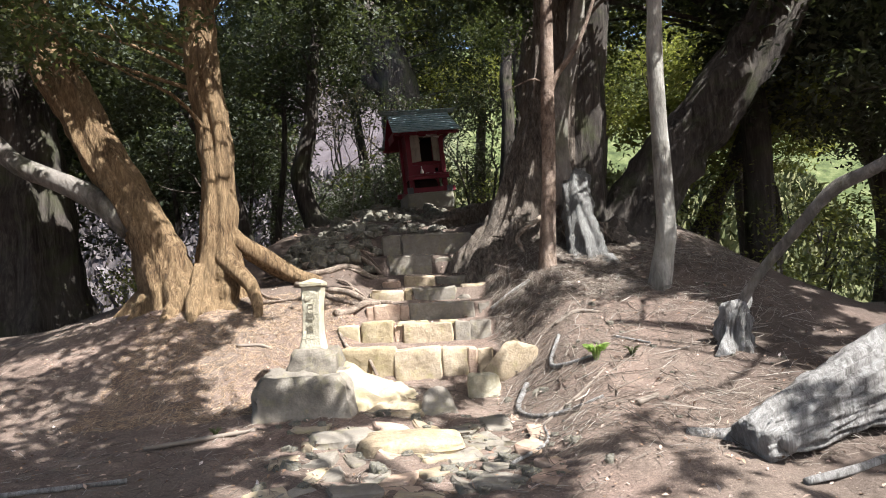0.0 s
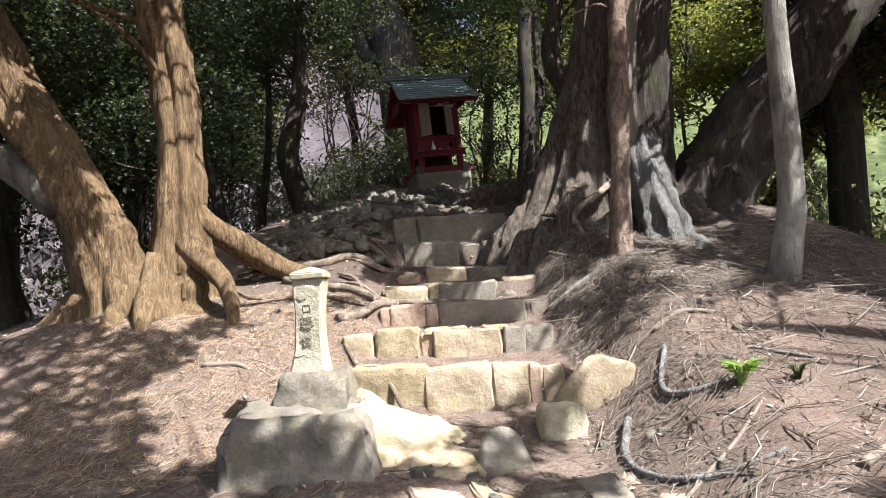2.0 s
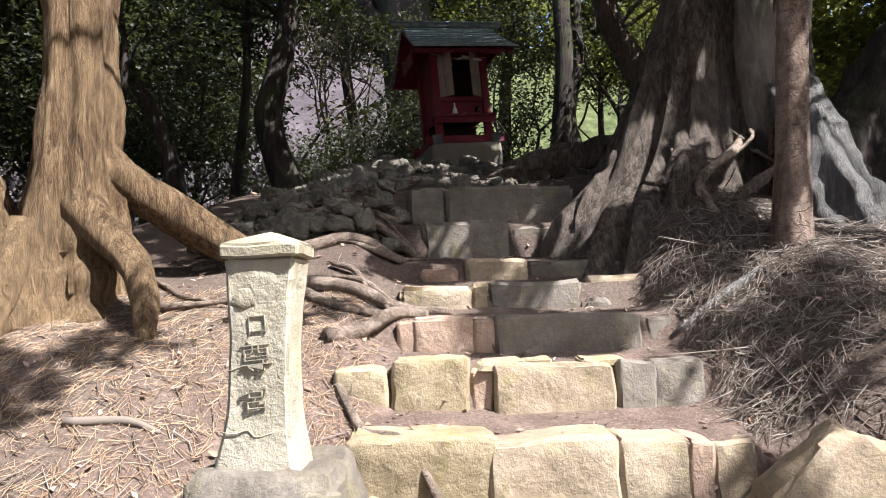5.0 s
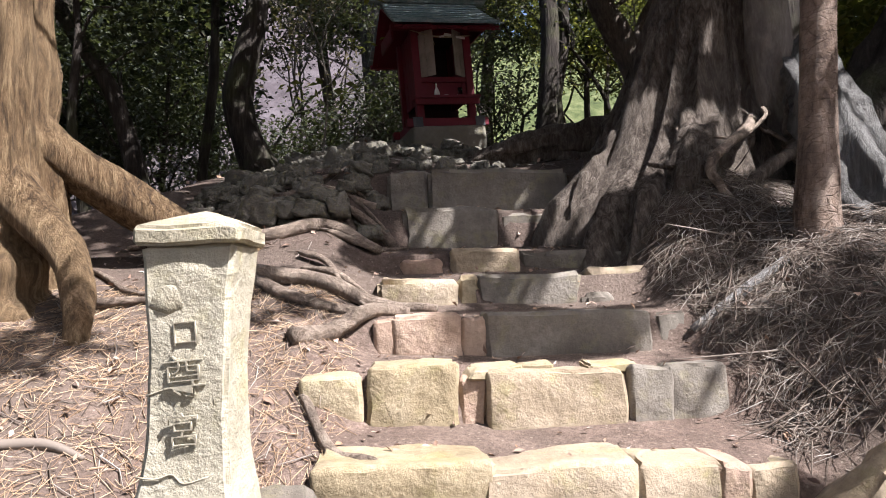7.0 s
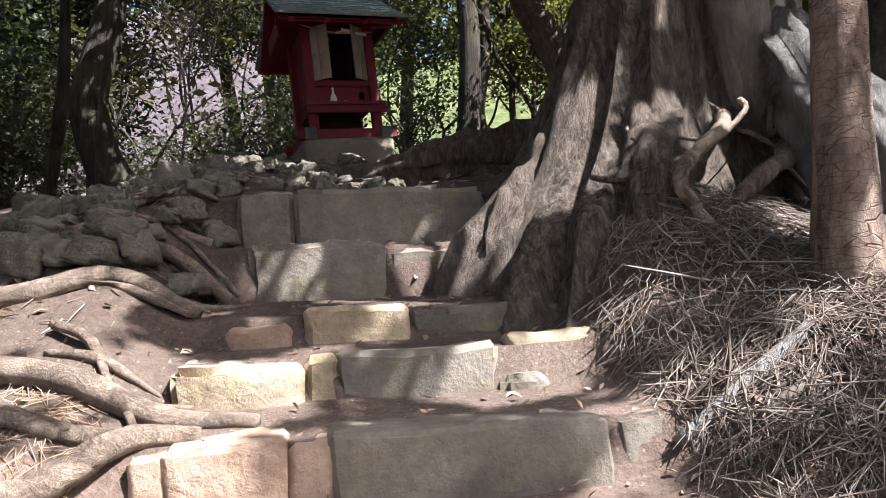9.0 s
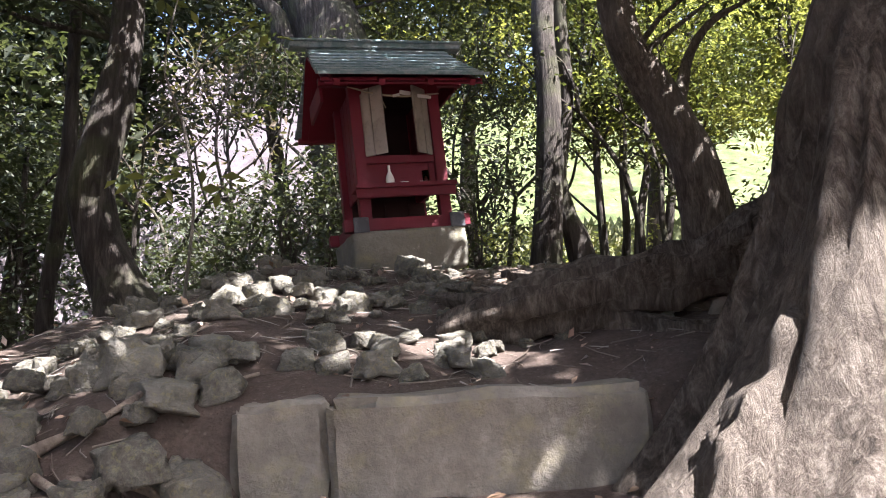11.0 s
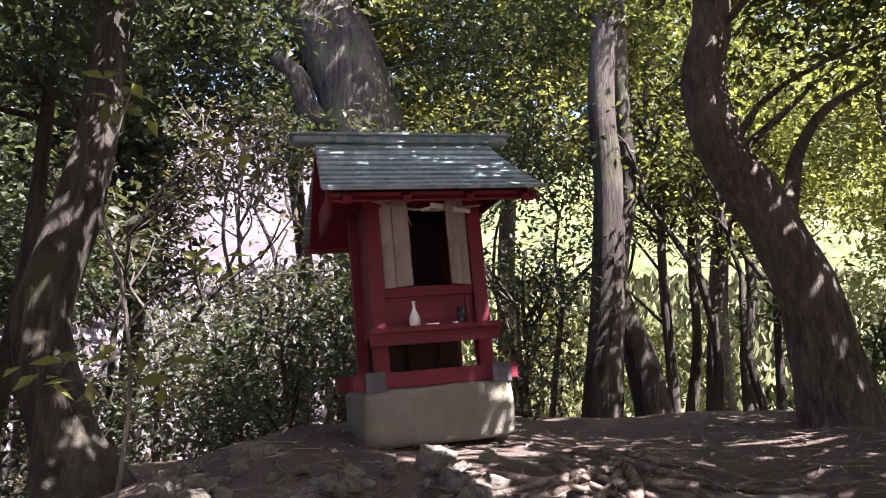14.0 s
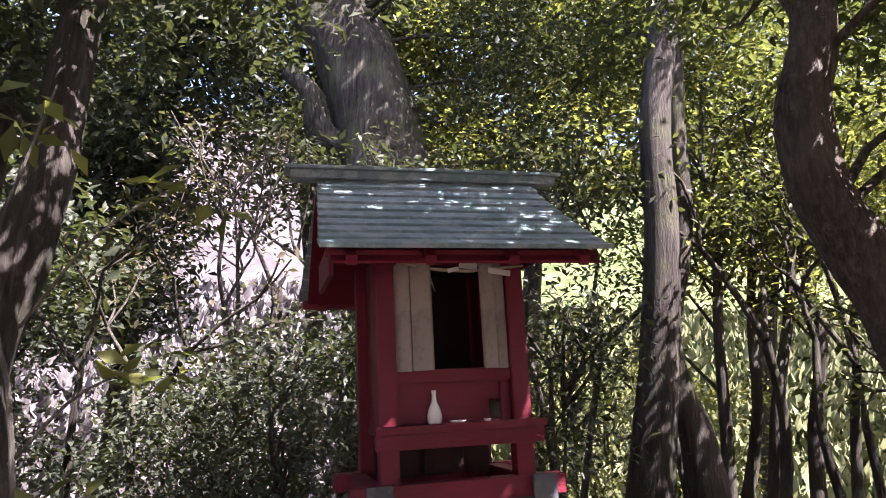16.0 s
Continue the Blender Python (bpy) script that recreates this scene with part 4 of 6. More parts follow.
crown(t, [(-6.5, 10.0, 6.3, 2.4, 2.0, 1.2), (-7.5, 9.0, 5.0, 1.5, 1.4, 0.8), (-5.6, 11.5, 5.2, 1.3, 1.2, 0.9)], LEAF_DARK, 32, limbs=3, limb_from=[(-6.3, 10.75, 2.9), (-6.66, 10.75, 4.7), (-7, 10.75, 9)], bark=BARK_DARK)


# great many-stemmed tree beside the stairs
# reach of the root apron by compass angle round the trunk (degrees)
FLARE = ((0, 0.7), (60, 0.55), (110, 0.6), (150, 0.8), (175, 0.95), (190, 1.08), (203, 1.06), (216, 1.02), (228, 0.92), (240, 0.8), (250, 0.6), (264, 0.42), (290, 0.42), (320, 0.5), (360, 0.7))


def flared_trunk(axis, low, high, rings, sides, flare, seed):
    """A fluted trunk whose foot spreads into a grooved apron of roots."""
    r0 = random.Random(seed)
    off = Vector((r0.uniform(0, 50), r0.uniform(0, 50), r0.uniform(0, 50)))
    verts, faces = [], []
    for i in range(rings):
        k = i / (rings - 1)
        z = low + (high - low) * (0.55 * k + 0.45 * k * k)
        cx, cy, r = (float(np.interp(z, [p[2] for p in axis], [p[q] for p in axis])) for q in (0, 1, 3))
        for j in range(sides):
            a = 6.28318 * j / sides
            reach = float(np.interp(math.degrees(a), [p[0] for p in flare], [p[1] for p in flare]))
            fall = math.exp(-1.3 * (z - 2.15)) if z > 2.15 else 1 + 0.35 * (2.15 - z)
            ring = Vector((math.cos(a), math.sin(a), 0))
            finger = math.sin(13 * a + 1.6 * noise.noise(ring * 2 + off) + 0.5 * z) + 0.5 * math.sin(23 * a + 0.9 * z + 2)
            groove = noise.noise(ring * 6.5 + Vector((0, 0, z * 0.8)) + off)
            fine = noise.noise(ring * 19 + Vector((0, 0, z * 1.4)) + off)
            lump = noise.noise(ring * 1.7 + Vector((0, 0, z * 1.1)) + off)
            rr = r * (1 + 0.16 * groove + 0.08 * fine + 0.12 * lump) + reach * fall * (0.90 + 0.08 * finger * min(1, fall) + 0.10 * groove + 0.08 * fine)
            verts.append((cx + rr * math.cos(a), cy + rr * math.sin(a), z))
    for i in range(rings - 1):
        for j in range(sides):
            a, b = i * sides + j, i * sides + (j + 1) % sides
            faces.append((a, b, b + sides, a + sides))
    return verts, faces


def great_tree():
    main = up_to([(1.62, 10.55, 2.0, 0.40), (1.62, 10.55, 3.5, 0.38), (1.76, 10.55, 4.2, 0.35), (1.88, 10.55, 5.0, 0.34), (1.97, 10.55, 6.0, 0.32)], 11, (0.12, 0.05))
    t = empty("great_tree", (1.62, 10.55, ground_at(1.62, 10.55)), "massive old many-stemmed tree with flaring twisted roots", "tree")
    part("trunk", mesh_of("trunk", *flared_trunk(main, 1.45, 7.0, 84, 150, FLARE, 8)), BARK_BROWN, t)
    stem("upper_trunk", [q for q in [(*np.array([np.interp(z, [p[2] for p in main], [p[i] for p in main]) for i in range(2)]), z, 0.31 - 0.04 * (z - 6.6)) for z in (6.6, 8, 9.5, 11)]], BARK_BROWN, t, rings=16, sides=20, flute=0.06, lobes=6, lump=0.08, seed=8)
    two = up_to([(2.15, 10.75, 2.0, 0.62), (2.2, 10.75, 2.6, 0.46), (2.27, 10.75, 3.4, 0.36), (2.36, 10.75, 4.7, 0.32), (2.52, 10.75, 6.05, 0.30)], 11, (0.05, 0.1))
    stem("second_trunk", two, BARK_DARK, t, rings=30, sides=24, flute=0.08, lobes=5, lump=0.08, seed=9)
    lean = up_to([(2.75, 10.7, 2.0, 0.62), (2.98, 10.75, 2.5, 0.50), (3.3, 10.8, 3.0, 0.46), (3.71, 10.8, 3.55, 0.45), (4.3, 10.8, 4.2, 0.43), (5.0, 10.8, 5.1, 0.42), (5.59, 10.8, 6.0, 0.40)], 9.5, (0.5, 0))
    # the darker bark here paints in the shade on this trunk
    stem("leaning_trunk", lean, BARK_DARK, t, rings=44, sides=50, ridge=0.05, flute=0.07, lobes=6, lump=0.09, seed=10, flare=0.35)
    fork = [(1.9, 10.15, 2.2, 0.17), (1.84, 10.05, 2.9, 0.16), (1.78, 10.0, 3.7, 0.14), (1.9, 9.95, 4.5, 0.12), (2.15, 10.0, 5.4, 0.10), (2.3, 10.0, 7, 0.07)]
    stem("side_stem", fork, BARK_GREY, t, rings=18, sides=14, lump=0.08, seed=11)
    roots = [
        [(1.42, 10.3, 2.95, 0.14), (1.22, 9.98, 2.60, 0.16), (1.08, 9.74, 2.34, 0.17), (1.0, 9.58, 2.12, 0.14), (0.98, 9.48, 1.9, 0.07)],
        [(1.1, 10.35, 2.85, 0.12), (0.66, 10.24, 2.40, 0.12), (0.46, 10.14, 2.2, 0.09), (0.34, 10.04, 2.0, 0.04)],
        [(1.45, 11.15, 3.1, 0.22), (1.05, 11.35, 2.96, 0.15), (0.62, 11.42, 2.88, 0.14), (0.2, 11.48, 2.80, 0.12), (-0.15, 11.58, 2.72, 0.06)],
        [(2.5, 10.3, 2.3, 0.25), (2.6, 9.9, 2.15, 0.16), (2.75, 9.5, 1.98, 0.10), (2.9, 9.1, 1.75, 0.06)],
        [(1.2, 10.75, 2.6, 0.15), (0.9, 11.1, 2.64, 0.07), (0.55, 11.5, 2.76, 0.06), (0.2, 11.9, 2.86, 0.05), (-0.1, 12.2, 2.93, 0.03)],
        [(1.5, 10.9, 2.7, 0.15), (1.35, 11.4, 2.76, 0.07), (1.05, 11.9, 2.9, 0.055), (0.7, 12.4, 3.02, 0.04), (0.4, 12.9, 3.12, 0.03)],
    ]
    # knotted smaller roots hanging over the hollow on the bank side
    gen = random.Random(47)
    for _ in range(30):
        x, y, z = gen.uniform(1.35, 2.15), gen.uniform(9.98, 10.15), gen.uniform(2.3, 2.8)
        dx, r = gen.uniform(-0.20, 0.12), gen.uniform(0.010, 0.030)
        row = []
        for q in range(6):
            row.append((x, y, z, r * (1 - 0.12 * q)))
            x, y, z = x + dx * 0.7 + gen.uniform(-0.11, 0.11), y - gen.uniform(0.02, 0.14), z - gen.uniform(-0.02, 0.19)
            if z < ground_at(x, y) - 0.03:
                z = ground_at(x, y) - 0.02
        roots.append(row)
    roots.append([(1.75, 10.2, 2.8, 0.04), (1.42, 9.66, 2.56, 0.035), (1.2, 9.5, 2.42, 0.032), (1.05, 9.42, 2.28, 0.03), (1.08, 9.36, 2.14, 0.027), (1.16, 9.3, 2.0, 0.02)])
    roots.append([(1.95, 10.3, 2.7, 0.06), (1.75, 9.68, 2.44, 0.045), (1.5, 9.52, 2.3, 0.04), (1.32, 9.44, 2.18, 0.032), (1.22, 9.38, 2.08, 0.02)])
    for k, r in enumerate(roots):
        stem("root", r, BARK_BROWN if k < 6 or k % 2 else ROOT, t, "thick gnarled surface root", rings=26, sides=30 if k < 6 else 12, ridge=0.12 if k < 6 else 0.0, lump=0.20, flute=0.10, lobes=4, seed=40 + k)
    # the last mass is unseen, added to keep sun flecks off the shrine
    crown(t, [(1.6, 9.2, 7.2, 2.2, 2.0, 0.9), (3.9, 9.0, 6.8, 2.2, 1.8, 1.0), (5.8, 9.5, 7.2, 2.0, 2.0, 1.0), (3.2, 7.2, 7.6, 1.9, 1.6, 0.8), (0.6, 11.5, 7.6, 1.8, 1.5, 0.9), (5.0, 7.4, 7.0, 1.9, 1.6, 0.9), (1.3, 13.2, 7.9, 1.5, 1.2, 0.6)],
          LEAF_DARK, 33, limbs=3, limb_from=main, bark=BARK_BROWN, density=13)


great_tree()

p = up_to([(1.36, 8.88, 1.9, 0.105), (1.39, 8.88, 2.4, 0.092), (1.44, 8.88, 3.1, 0.09), (1.48, 8.88, 4.2, 0.088), (1.52, 8.88, 5.3, 0.075)], 7.5)
t = tree("slender_tree", p, BARK_PLATE, "slender tree with red-brown plated bark beside the great tree", how=dict(rings=24, sides=14, lump=0.06, seed=13, flare=0.5))
stem("fork", [(1.47, 8.88, 4.05, 0.05), (1.62, 8.86, 4.35, 0.042), (1.82, 8.84, 4.6, 0.036), (2.0, 8.82, 4.95, 0.028), (2.2, 8.8, 5.5, 0.02)], BARK_PLATE, t, rings=12, sides=8, lump=0.1, seed=14)
stem("twig", [(1.46, 8.88, 4.2, 0.02), (1.3, 8.85, 4.28, 0.014), (1.1, 8.8, 4.2, 0.008), (0.9, 8.8, 4.1, 0.004)], BARK_PLATE, t, rings=8, sides=6, seed=15)
p = up_to([(2.54, 8.14, 1.5, 0.13), (2.62, 8.14, 1.9, 0.115), (2.67, 8.14, 2.3, 0.11), (2.66, 8.14, 3.24, 0.10), (2.66, 8.14, 4.27, 0.094), (2.7, 8.14, 5, 0.088)], 8.0)
t = tree("slender_tree", p, BARK_PALE, "slender pale grey-barked tree with a knot on the bank", how=dict(rings=26, sides=14, lump=0.08, seed=16, flare=0.3))
crown(t, [(2.6, 7.8, 7.4, 1.3, 1.2, 0.8), (1.7, 8.6, 6.9, 1.0, 1.0, 0.6)], LEAF_MID, 34, limbs=3, limb_from=p, bark=BARK_GREY)

# weathered stump between the stems
t = empty("tree_stump", (1.98, 9.3, ground_at(1.98, 9.3)), "bleached grey weathered stump against the great tree", "stump")
stem("trunk", [(2.0, 9.22, 1.45, 0.40), (2.0, 9.28, 1.75, 0.30), (1.97, 9.36, 2.05, 0.24), (1.93, 9.5, 2.4, 0.21), (1.96, 9.75, 2.8, 0.19), (2.05, 10.1, 3.2, 0.14)], STUMPWOOD, t, rings=30, sides=40, flute=0.12, lobes=7, lump=0.14, ridge=0.10, seed=17, flare=0.3)
stem("root", [(1.85, 9.2, 1.9, 0.12), (1.7, 8.98, 1.75, 0.09), (1.58, 8.8, 1.62, 0.05)], STUMPWOOD, t, rings=10, sides=14, flute=0.1, lump=0.15, seed=171)
stem("root", [(2.15, 9.15, 1.9, 0.12), (2.28, 8.95, 1.72, 0.09), (2.4, 8.75, 1.55, 0.05)], STUMPWOOD, t, rings=10, sides=14, flute=0.1, lump=0.15, seed=172)

# trees behind and beside the shrine
p = up_to([(-2.54, 14.4, 3.0, 0.27), (-2.66, 14.4, 3.35, 0.21), (-2.80, 14.4, 3.75, 0.20), (-2.87, 14.4, 4.2, 0.195), (-2.72, 14.4, 4.85, 0.17), (-2.62, 14.4, 5.35, 0.145), (-2.57, 14.4, 6.2, 0.12)], 9, (0.1, 0))
t = tree("crooked_tree", p, BARK_DARK, "dark crooked tree near the shrine", how=dict(rings=30, sides=18, lump=0.08, flute=0.04, seed=18, flare=0.5))
crown(t, [(-2.3, 14.4, 7.2, 1.6, 1.4, 0.9), (-3.6, 14.2, 6.3, 1.2, 1.1, 0.7)], LEAF_DARK, 35, limbs=4, limb_from=p, bark=BARK_DARK)
p = up_to([(1.55, 16.6, 3.35, 0.20), (1.69, 16.6, 4.49, 0.178), (1.77, 16.6, 5.75, 0.155), (1.76, 16.6, 6.74, 0.148), (1.87, 16.6, 7.79, 0.14)], 11)
# dark bark in place of grey, to put the tree's shade into its colour
t = tree("straight_tree", p, BARK_DARK, "straight grey-brown tree beside the shrine", how=dict(rings=26, sides=16, lump=0.05, seed=19, flare=0.2))
crown(t, [(1.6, 16.4, 11.0, 1.8, 1.6, 1.0), (3.0, 16.8, 9.6, 1.4, 1.4, 0.8)], LEAF_MID, 36, limbs=3, limb_from=p, bark=BARK_GREY)
p = up_to([(2.20, 16.9, 3.28, 0.18), (2.11, 16.9, 3.9, 0.155), (1.97, 16.9, 4.3, 0.12), (1.92, 16.9, 4.85, 0.10), (2.10, 16.9, 5.84, 0.095), (2.08, 16.9, 6.87, 0.093), (2.11, 16.9, 7.96, 0.09)], 10)
t = tree("bent_tree", p, BARK_DARK, "dark bent stem behind the straight tree", how=dict(rings=26, sides=12, lump=0.08, seed=21, flare=0.3))
crown(t, [(2.3, 17.4, 8.6, 1.3, 1.3, 0.9)], LEAF_MID, 37, limbs=3, limb_from=p, bark=BARK_DARK)
p = up_to([(2.60, 14.3, 3.25, 0.25), (2.53, 14.3, 3.74, 0.216), (2.46, 14.3, 4.24, 0.205), (2.30, 14.3, 4.67, 0.19), (2.11, 14.3, 5.03, 0.18), (1.94, 14.3, 5.35, 0.17), (1.86, 14.3, 5.81, 0.158), (1.94, 14.3, 6.19, 0.145), (2.0, 14.3, 6.5, 0.14)], 9.5, (0.1, 0.05))
t = tree("crooked_tree", p, BARK_BROWN, "brown tree with an S-curved trunk at the crest", how=dict(rings=36, sides=18, lump=0.06, flute=0.04, seed=22, flare=0.35))
stem("branch", [(2.3, 14.3, 4.65, 0.09), (2.45, 14.35, 4.95, 0.065), (2.58, 14.4, 5.3, 0.05), (2.9, 14.5, 5.7, 0.035), (3.4, 14.6, 6.0, 0.02)], BARK_BROWN, t, rings=14, sides=8, lump=0.1, seed=23)
crown(t, [(2.2, 14.3, 7.4, 1.6, 1.4, 0.8), (3.4, 14.4, 6.6, 1.2, 1.1, 0.7)], LEAF_MID, 38, limbs=4, limb_from=p, bark=BARK_BROWN)
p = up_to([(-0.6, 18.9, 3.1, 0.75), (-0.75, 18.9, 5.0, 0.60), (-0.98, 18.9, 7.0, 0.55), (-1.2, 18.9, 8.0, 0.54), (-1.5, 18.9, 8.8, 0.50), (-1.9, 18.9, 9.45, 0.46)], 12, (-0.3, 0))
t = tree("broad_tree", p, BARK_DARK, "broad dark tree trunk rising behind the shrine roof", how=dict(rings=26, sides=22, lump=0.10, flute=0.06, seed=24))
stem("branch_stub", [(-1.3, 18.8, 7.2, 0.2), (-1.75, 18.7, 7.45, 0.17), (-1.9, 18.6, 7.9, 0.14), (-2.2, 18.5, 8.2, 0.10)], BARK_DARK, t, rings=12, sides=10, lump=0.15, seed=25)
# the last mass is unseen, added to shade the trunk behind the shrine
crown(t, [(1.0, 18.6, 8.4, 1.3, 1.2, 1.2), (-3.4, 18.4, 10.6, 1.6, 1.6, 1.0), (0.6, 18.6, 10.8, 1.8, 1.6, 1.2), (0.9, 18.6, 6.6, 0.9, 0.9, 0.8), (0.1, 17.4, 10.0, 1.7, 1.2, 0.6)], LEAF_DARK, 39, limbs=3, limb_from=p, bark=BARK_DARK)

# dark leaning stems in the middle distance
LEANERS = [[(-3.61, 13.0, 2.7, 0.12), (-3.83, 13.0, 3.62, 0.095), (-4.05, 13.0, 4.07, 0.088), (-4.45, 13.0, 4.71, 0.082), (-4.9, 13.0, 5.6, 0.07)],
           [(-3.5, 15.0, 2.8, 0.08), (-3.48, 15.0, 3.4, 0.071), (-3.38, 15.0, 4.15, 0.071), (-3.32, 15.0, 4.96, 0.064), (-3.3, 15.0, 6.5, 0.05)],
           [(4.6, 13.0, 2.2, 0.16), (4.9, 13.0, 2.63, 0.14), (5.5, 13.0, 3.57, 0.15), (6.1, 13.0, 4.42, 0.155), (6.82, 13.0, 5.26, 0.15), (7.44, 13.0, 6.23, 0.14)],
           [(5.3, 13.5, 2.1, 0.12), (5.37, 13.5, 2.66, 0.11), (5.59, 13.5, 3.44, 0.11), (5.99, 13.5, 4.32, 0.1), (6.52, 13.5, 5.43, 0.09)]]
for k, p in enumerate(LEANERS):
    t = tree("leaning_tree", p, BARK_DARK, "dark leaning stem in the shade of the wood", "leaning stems", how=dict(rings=22, sides=12, lump=0.08, seed=90 + k, flare=0.3))
    x, y, z, r = p[-1]
    crown(t, [(x, y + 0.3, z + 0.8, 1.1, 1.0, 0.6), (x + 0.5, y + 0.2, z + 1.6, 1.0, 1.0, 0.6)], LEAF_DARK, 95 + k, limbs=3, limb_from=p, bark=BARK_DARK, density=14)

# broad-leaved sapling among the cobbles
p = [(-1.62, 12.7, 3.0, 0.012), (-1.55, 12.65, 3.6, 0.010), (-1.6, 12.6, 4.1, 0.009), (-1.72, 12.6, 4.5, 0.007), (-1.6, 12.6, 5.1, 0.004)]
t = tree("sapling", p, BARK_GREY, "thin sapling with few broad green leaves by the cobbles", how=dict(rings=14, sides=6, lump=0.1, seed=99))
stem("twig", [(-1.58, 12.62, 3.9, 0.007), (-1.4, 12.6, 4.1, 0.005), (-1.2, 12.6, 4.2, 0.003)], BARK_GREY, t, rings=8, sides=5, seed=98)
stem("twig", [(-1.6, 12.6, 4.3, 0.006), (-1.4, 12.6, 4.6, 0.005), (-1.15, 12.6, 4.78, 0.003)], BARK_GREY, t, rings=8, sides=5, seed=97)
crown(t, [(-1.17, 12.6, 4.75, 0.10, 0.10, 0.06), (-1.2, 12.6, 4.2, 0.12, 0.10, 0.08), (-1.6, 12.6, 5.0, 0.15, 0.12, 0.1), (-1.75, 12.6, 3.7, 0.2, 0.15, 0.15), (-1.4, 12.6, 3.75, 0.2, 0.15, 0.12)], LEAF_LIGHT, 96, limbs=0, per=2, size=0.11, spread=0.06, density=10)

# young trees on the far slope: foot x, y, lean x, height, radius
SAPLINGS = [(2.65, 17.5, -0.03, 6.5, 0.075), (2.85, 17.6, 0.12, 6.8, 0.07), (3.05, 17.4, 0.16, 7, 0.075), (3.5, 17.5, 0.10, 6.2, 0.08), (4.6, 18.2, -0.05, 8.6, 0.06), (5.2, 17.2, 0.05, 9.0, 0.07),
            (-0.2, 20.2, -0.1, 5.6, 0.06), (-4.6, 16.4, 0.1, 6.5, 0.09), (-5.5, 14.8, -0.1, 6.0, 0.10), (-3.9, 12.6, -0.12, 6.3, 0.07)]
for k, (x, y, ln, h, r) in enumerate(SAPLINGS):
    g0 = ground_at(x, y)
    w = random.Random(k)
    p = [(x + ln * q * h * 0.5 + w.uniform(-0.1, 0.1) * (q > 0), y + w.uniform(-0.1, 0.1), g0 + q * h * 0.7, r * (1 - 0.7 * q)) for q in (0, 0.2, 0.4, 0.6, 0.8, 1)]
    t = tree("young_tree", p, BARK_DARK, "thin young evergreen tree on the slope behind the shrine", "young trees round the shrine", how=dict(rings=16, sides=8, lump=0.08, seed=60 + k))
    leafy = (LEAF_LIGHT if k % 2 else LEAF_MID) if x > 0 else (LEAF_DRY if k % 5 == 0 else LEAF_DARK)
    tx, ty, tz = p[-1][:3]
    crown(t, [(tx, ty, tz - 0.4, 1.0, 1.0, 0.7), (tx + 0.6, ty + 0.3, tz - 1.4, 0.8, 0.8, 0.5), (tx - 0.7, ty, tz - 2.0, 0.7, 0.7, 0.4)], leafy, 70 + k, limbs=4, limb_from=p, bark=BARK_DARK, limb_r=0.022, size=0.09, density=18)

# forked understorey trees with leafy twig ends: x, y, height, radius, tone
def forked_tree(x, y, h, r, seed, leaf, label, group):
    gen = np.random.default_rng(seed)
    g0 = ground_at(x, y)
    top = empty("understorey_tree", (x, y, g0), label, "tree", group)
    ends = []

    def grow(p, d, ln, rad, depth):
        d = d / np.linalg.norm(d)
        mid = p + d * ln * 0.5 + gen.normal(0, 0.06 * ln, 3)
        d2 = d + gen.normal(0, 0.22, 3) + np.array([0, 0, 0.08])
        end = mid + d2 / np.linalg.norm(d2) * ln * 0.5
        stem("trunk" if depth == 0 else "branch", [(*p, rad), (*mid, rad * 0.85), (*end, rad * 0.68)], BARK_DARK, top, rings=8, sides=7 if depth < 2 else 5, lump=0.1, seed=int(gen.integers(1000)), cap=False)
        if depth >= 2:
            ends.append(end)
            ends.append(mid)
        if depth < 3:
            for _ in range(3 if depth == 1 else 2):
                out = gen.normal(0, 1, 3) * np.array([1, 1, 0.45])
                grow(end, d + out / np.linalg.norm(out) * gen.uniform(0.45, 0.85), ln * gen.uniform(0.55, 0.8), rad * gen.uniform(0.5, 0.66), depth + 1)

    grow(np.array([x, y, g0 - 0.1]), np.array([gen.normal(0, 0.12), gen.normal(0, 0.1), 1.0]), h * 0.42, r, 0)
    part("crown", leaves_mesh("crown", np.array(ends), 0.15, 22 if leaf is LEAF_DARK else 7 if leaf is LEAF_DRY else 12, 0.085, gen), leaf, top)


UNDERSTOREY = [(2.9, 17.0, 4.0, 0.06, 0), (3.3, 16.7, 3.6, 0.05, 0), (3.7, 17.2, 4.2, 0.06, 0), (2.4, 17.9, 4.4, 0.05, 0), (4.4, 16.9, 3.8, 0.05, 0), (0.95, 17.2, 3.2, 0.035, 1),
               (-1.3, 17.2, 3.8, 0.05, 1), (-4.9, 16.2, 4.2, 0.055, 1), (-0.8, 17.6, 4.0, 0.05, 1), (0.8, 16.6, 3.4, 0.035, 1), (1.35, 18.3, 4.4, 0.045, 1),
               (-2.4, 17.4, 4.6, 0.05, 2), (-2.9, 18.4, 5.0, 0.055, 2), (-1.95, 18.6, 5.0, 0.05, 2), (-3.3, 17.3, 4.4, 0.05, 2), (-3.0, 16.0, 3.6, 0.04, 2)]
for k, (x, y, h, r, tone) in enumerate(UNDERSTOREY):
    forked_tree(x, y, h, r, 900 + k, (LEAF_LIGHT if k % 2 else LEAF_MID, LEAF_DARK, LEAF_DRY)[tone], "forked slender understorey tree with small dark leaves", "understorey trees behind the shrine")

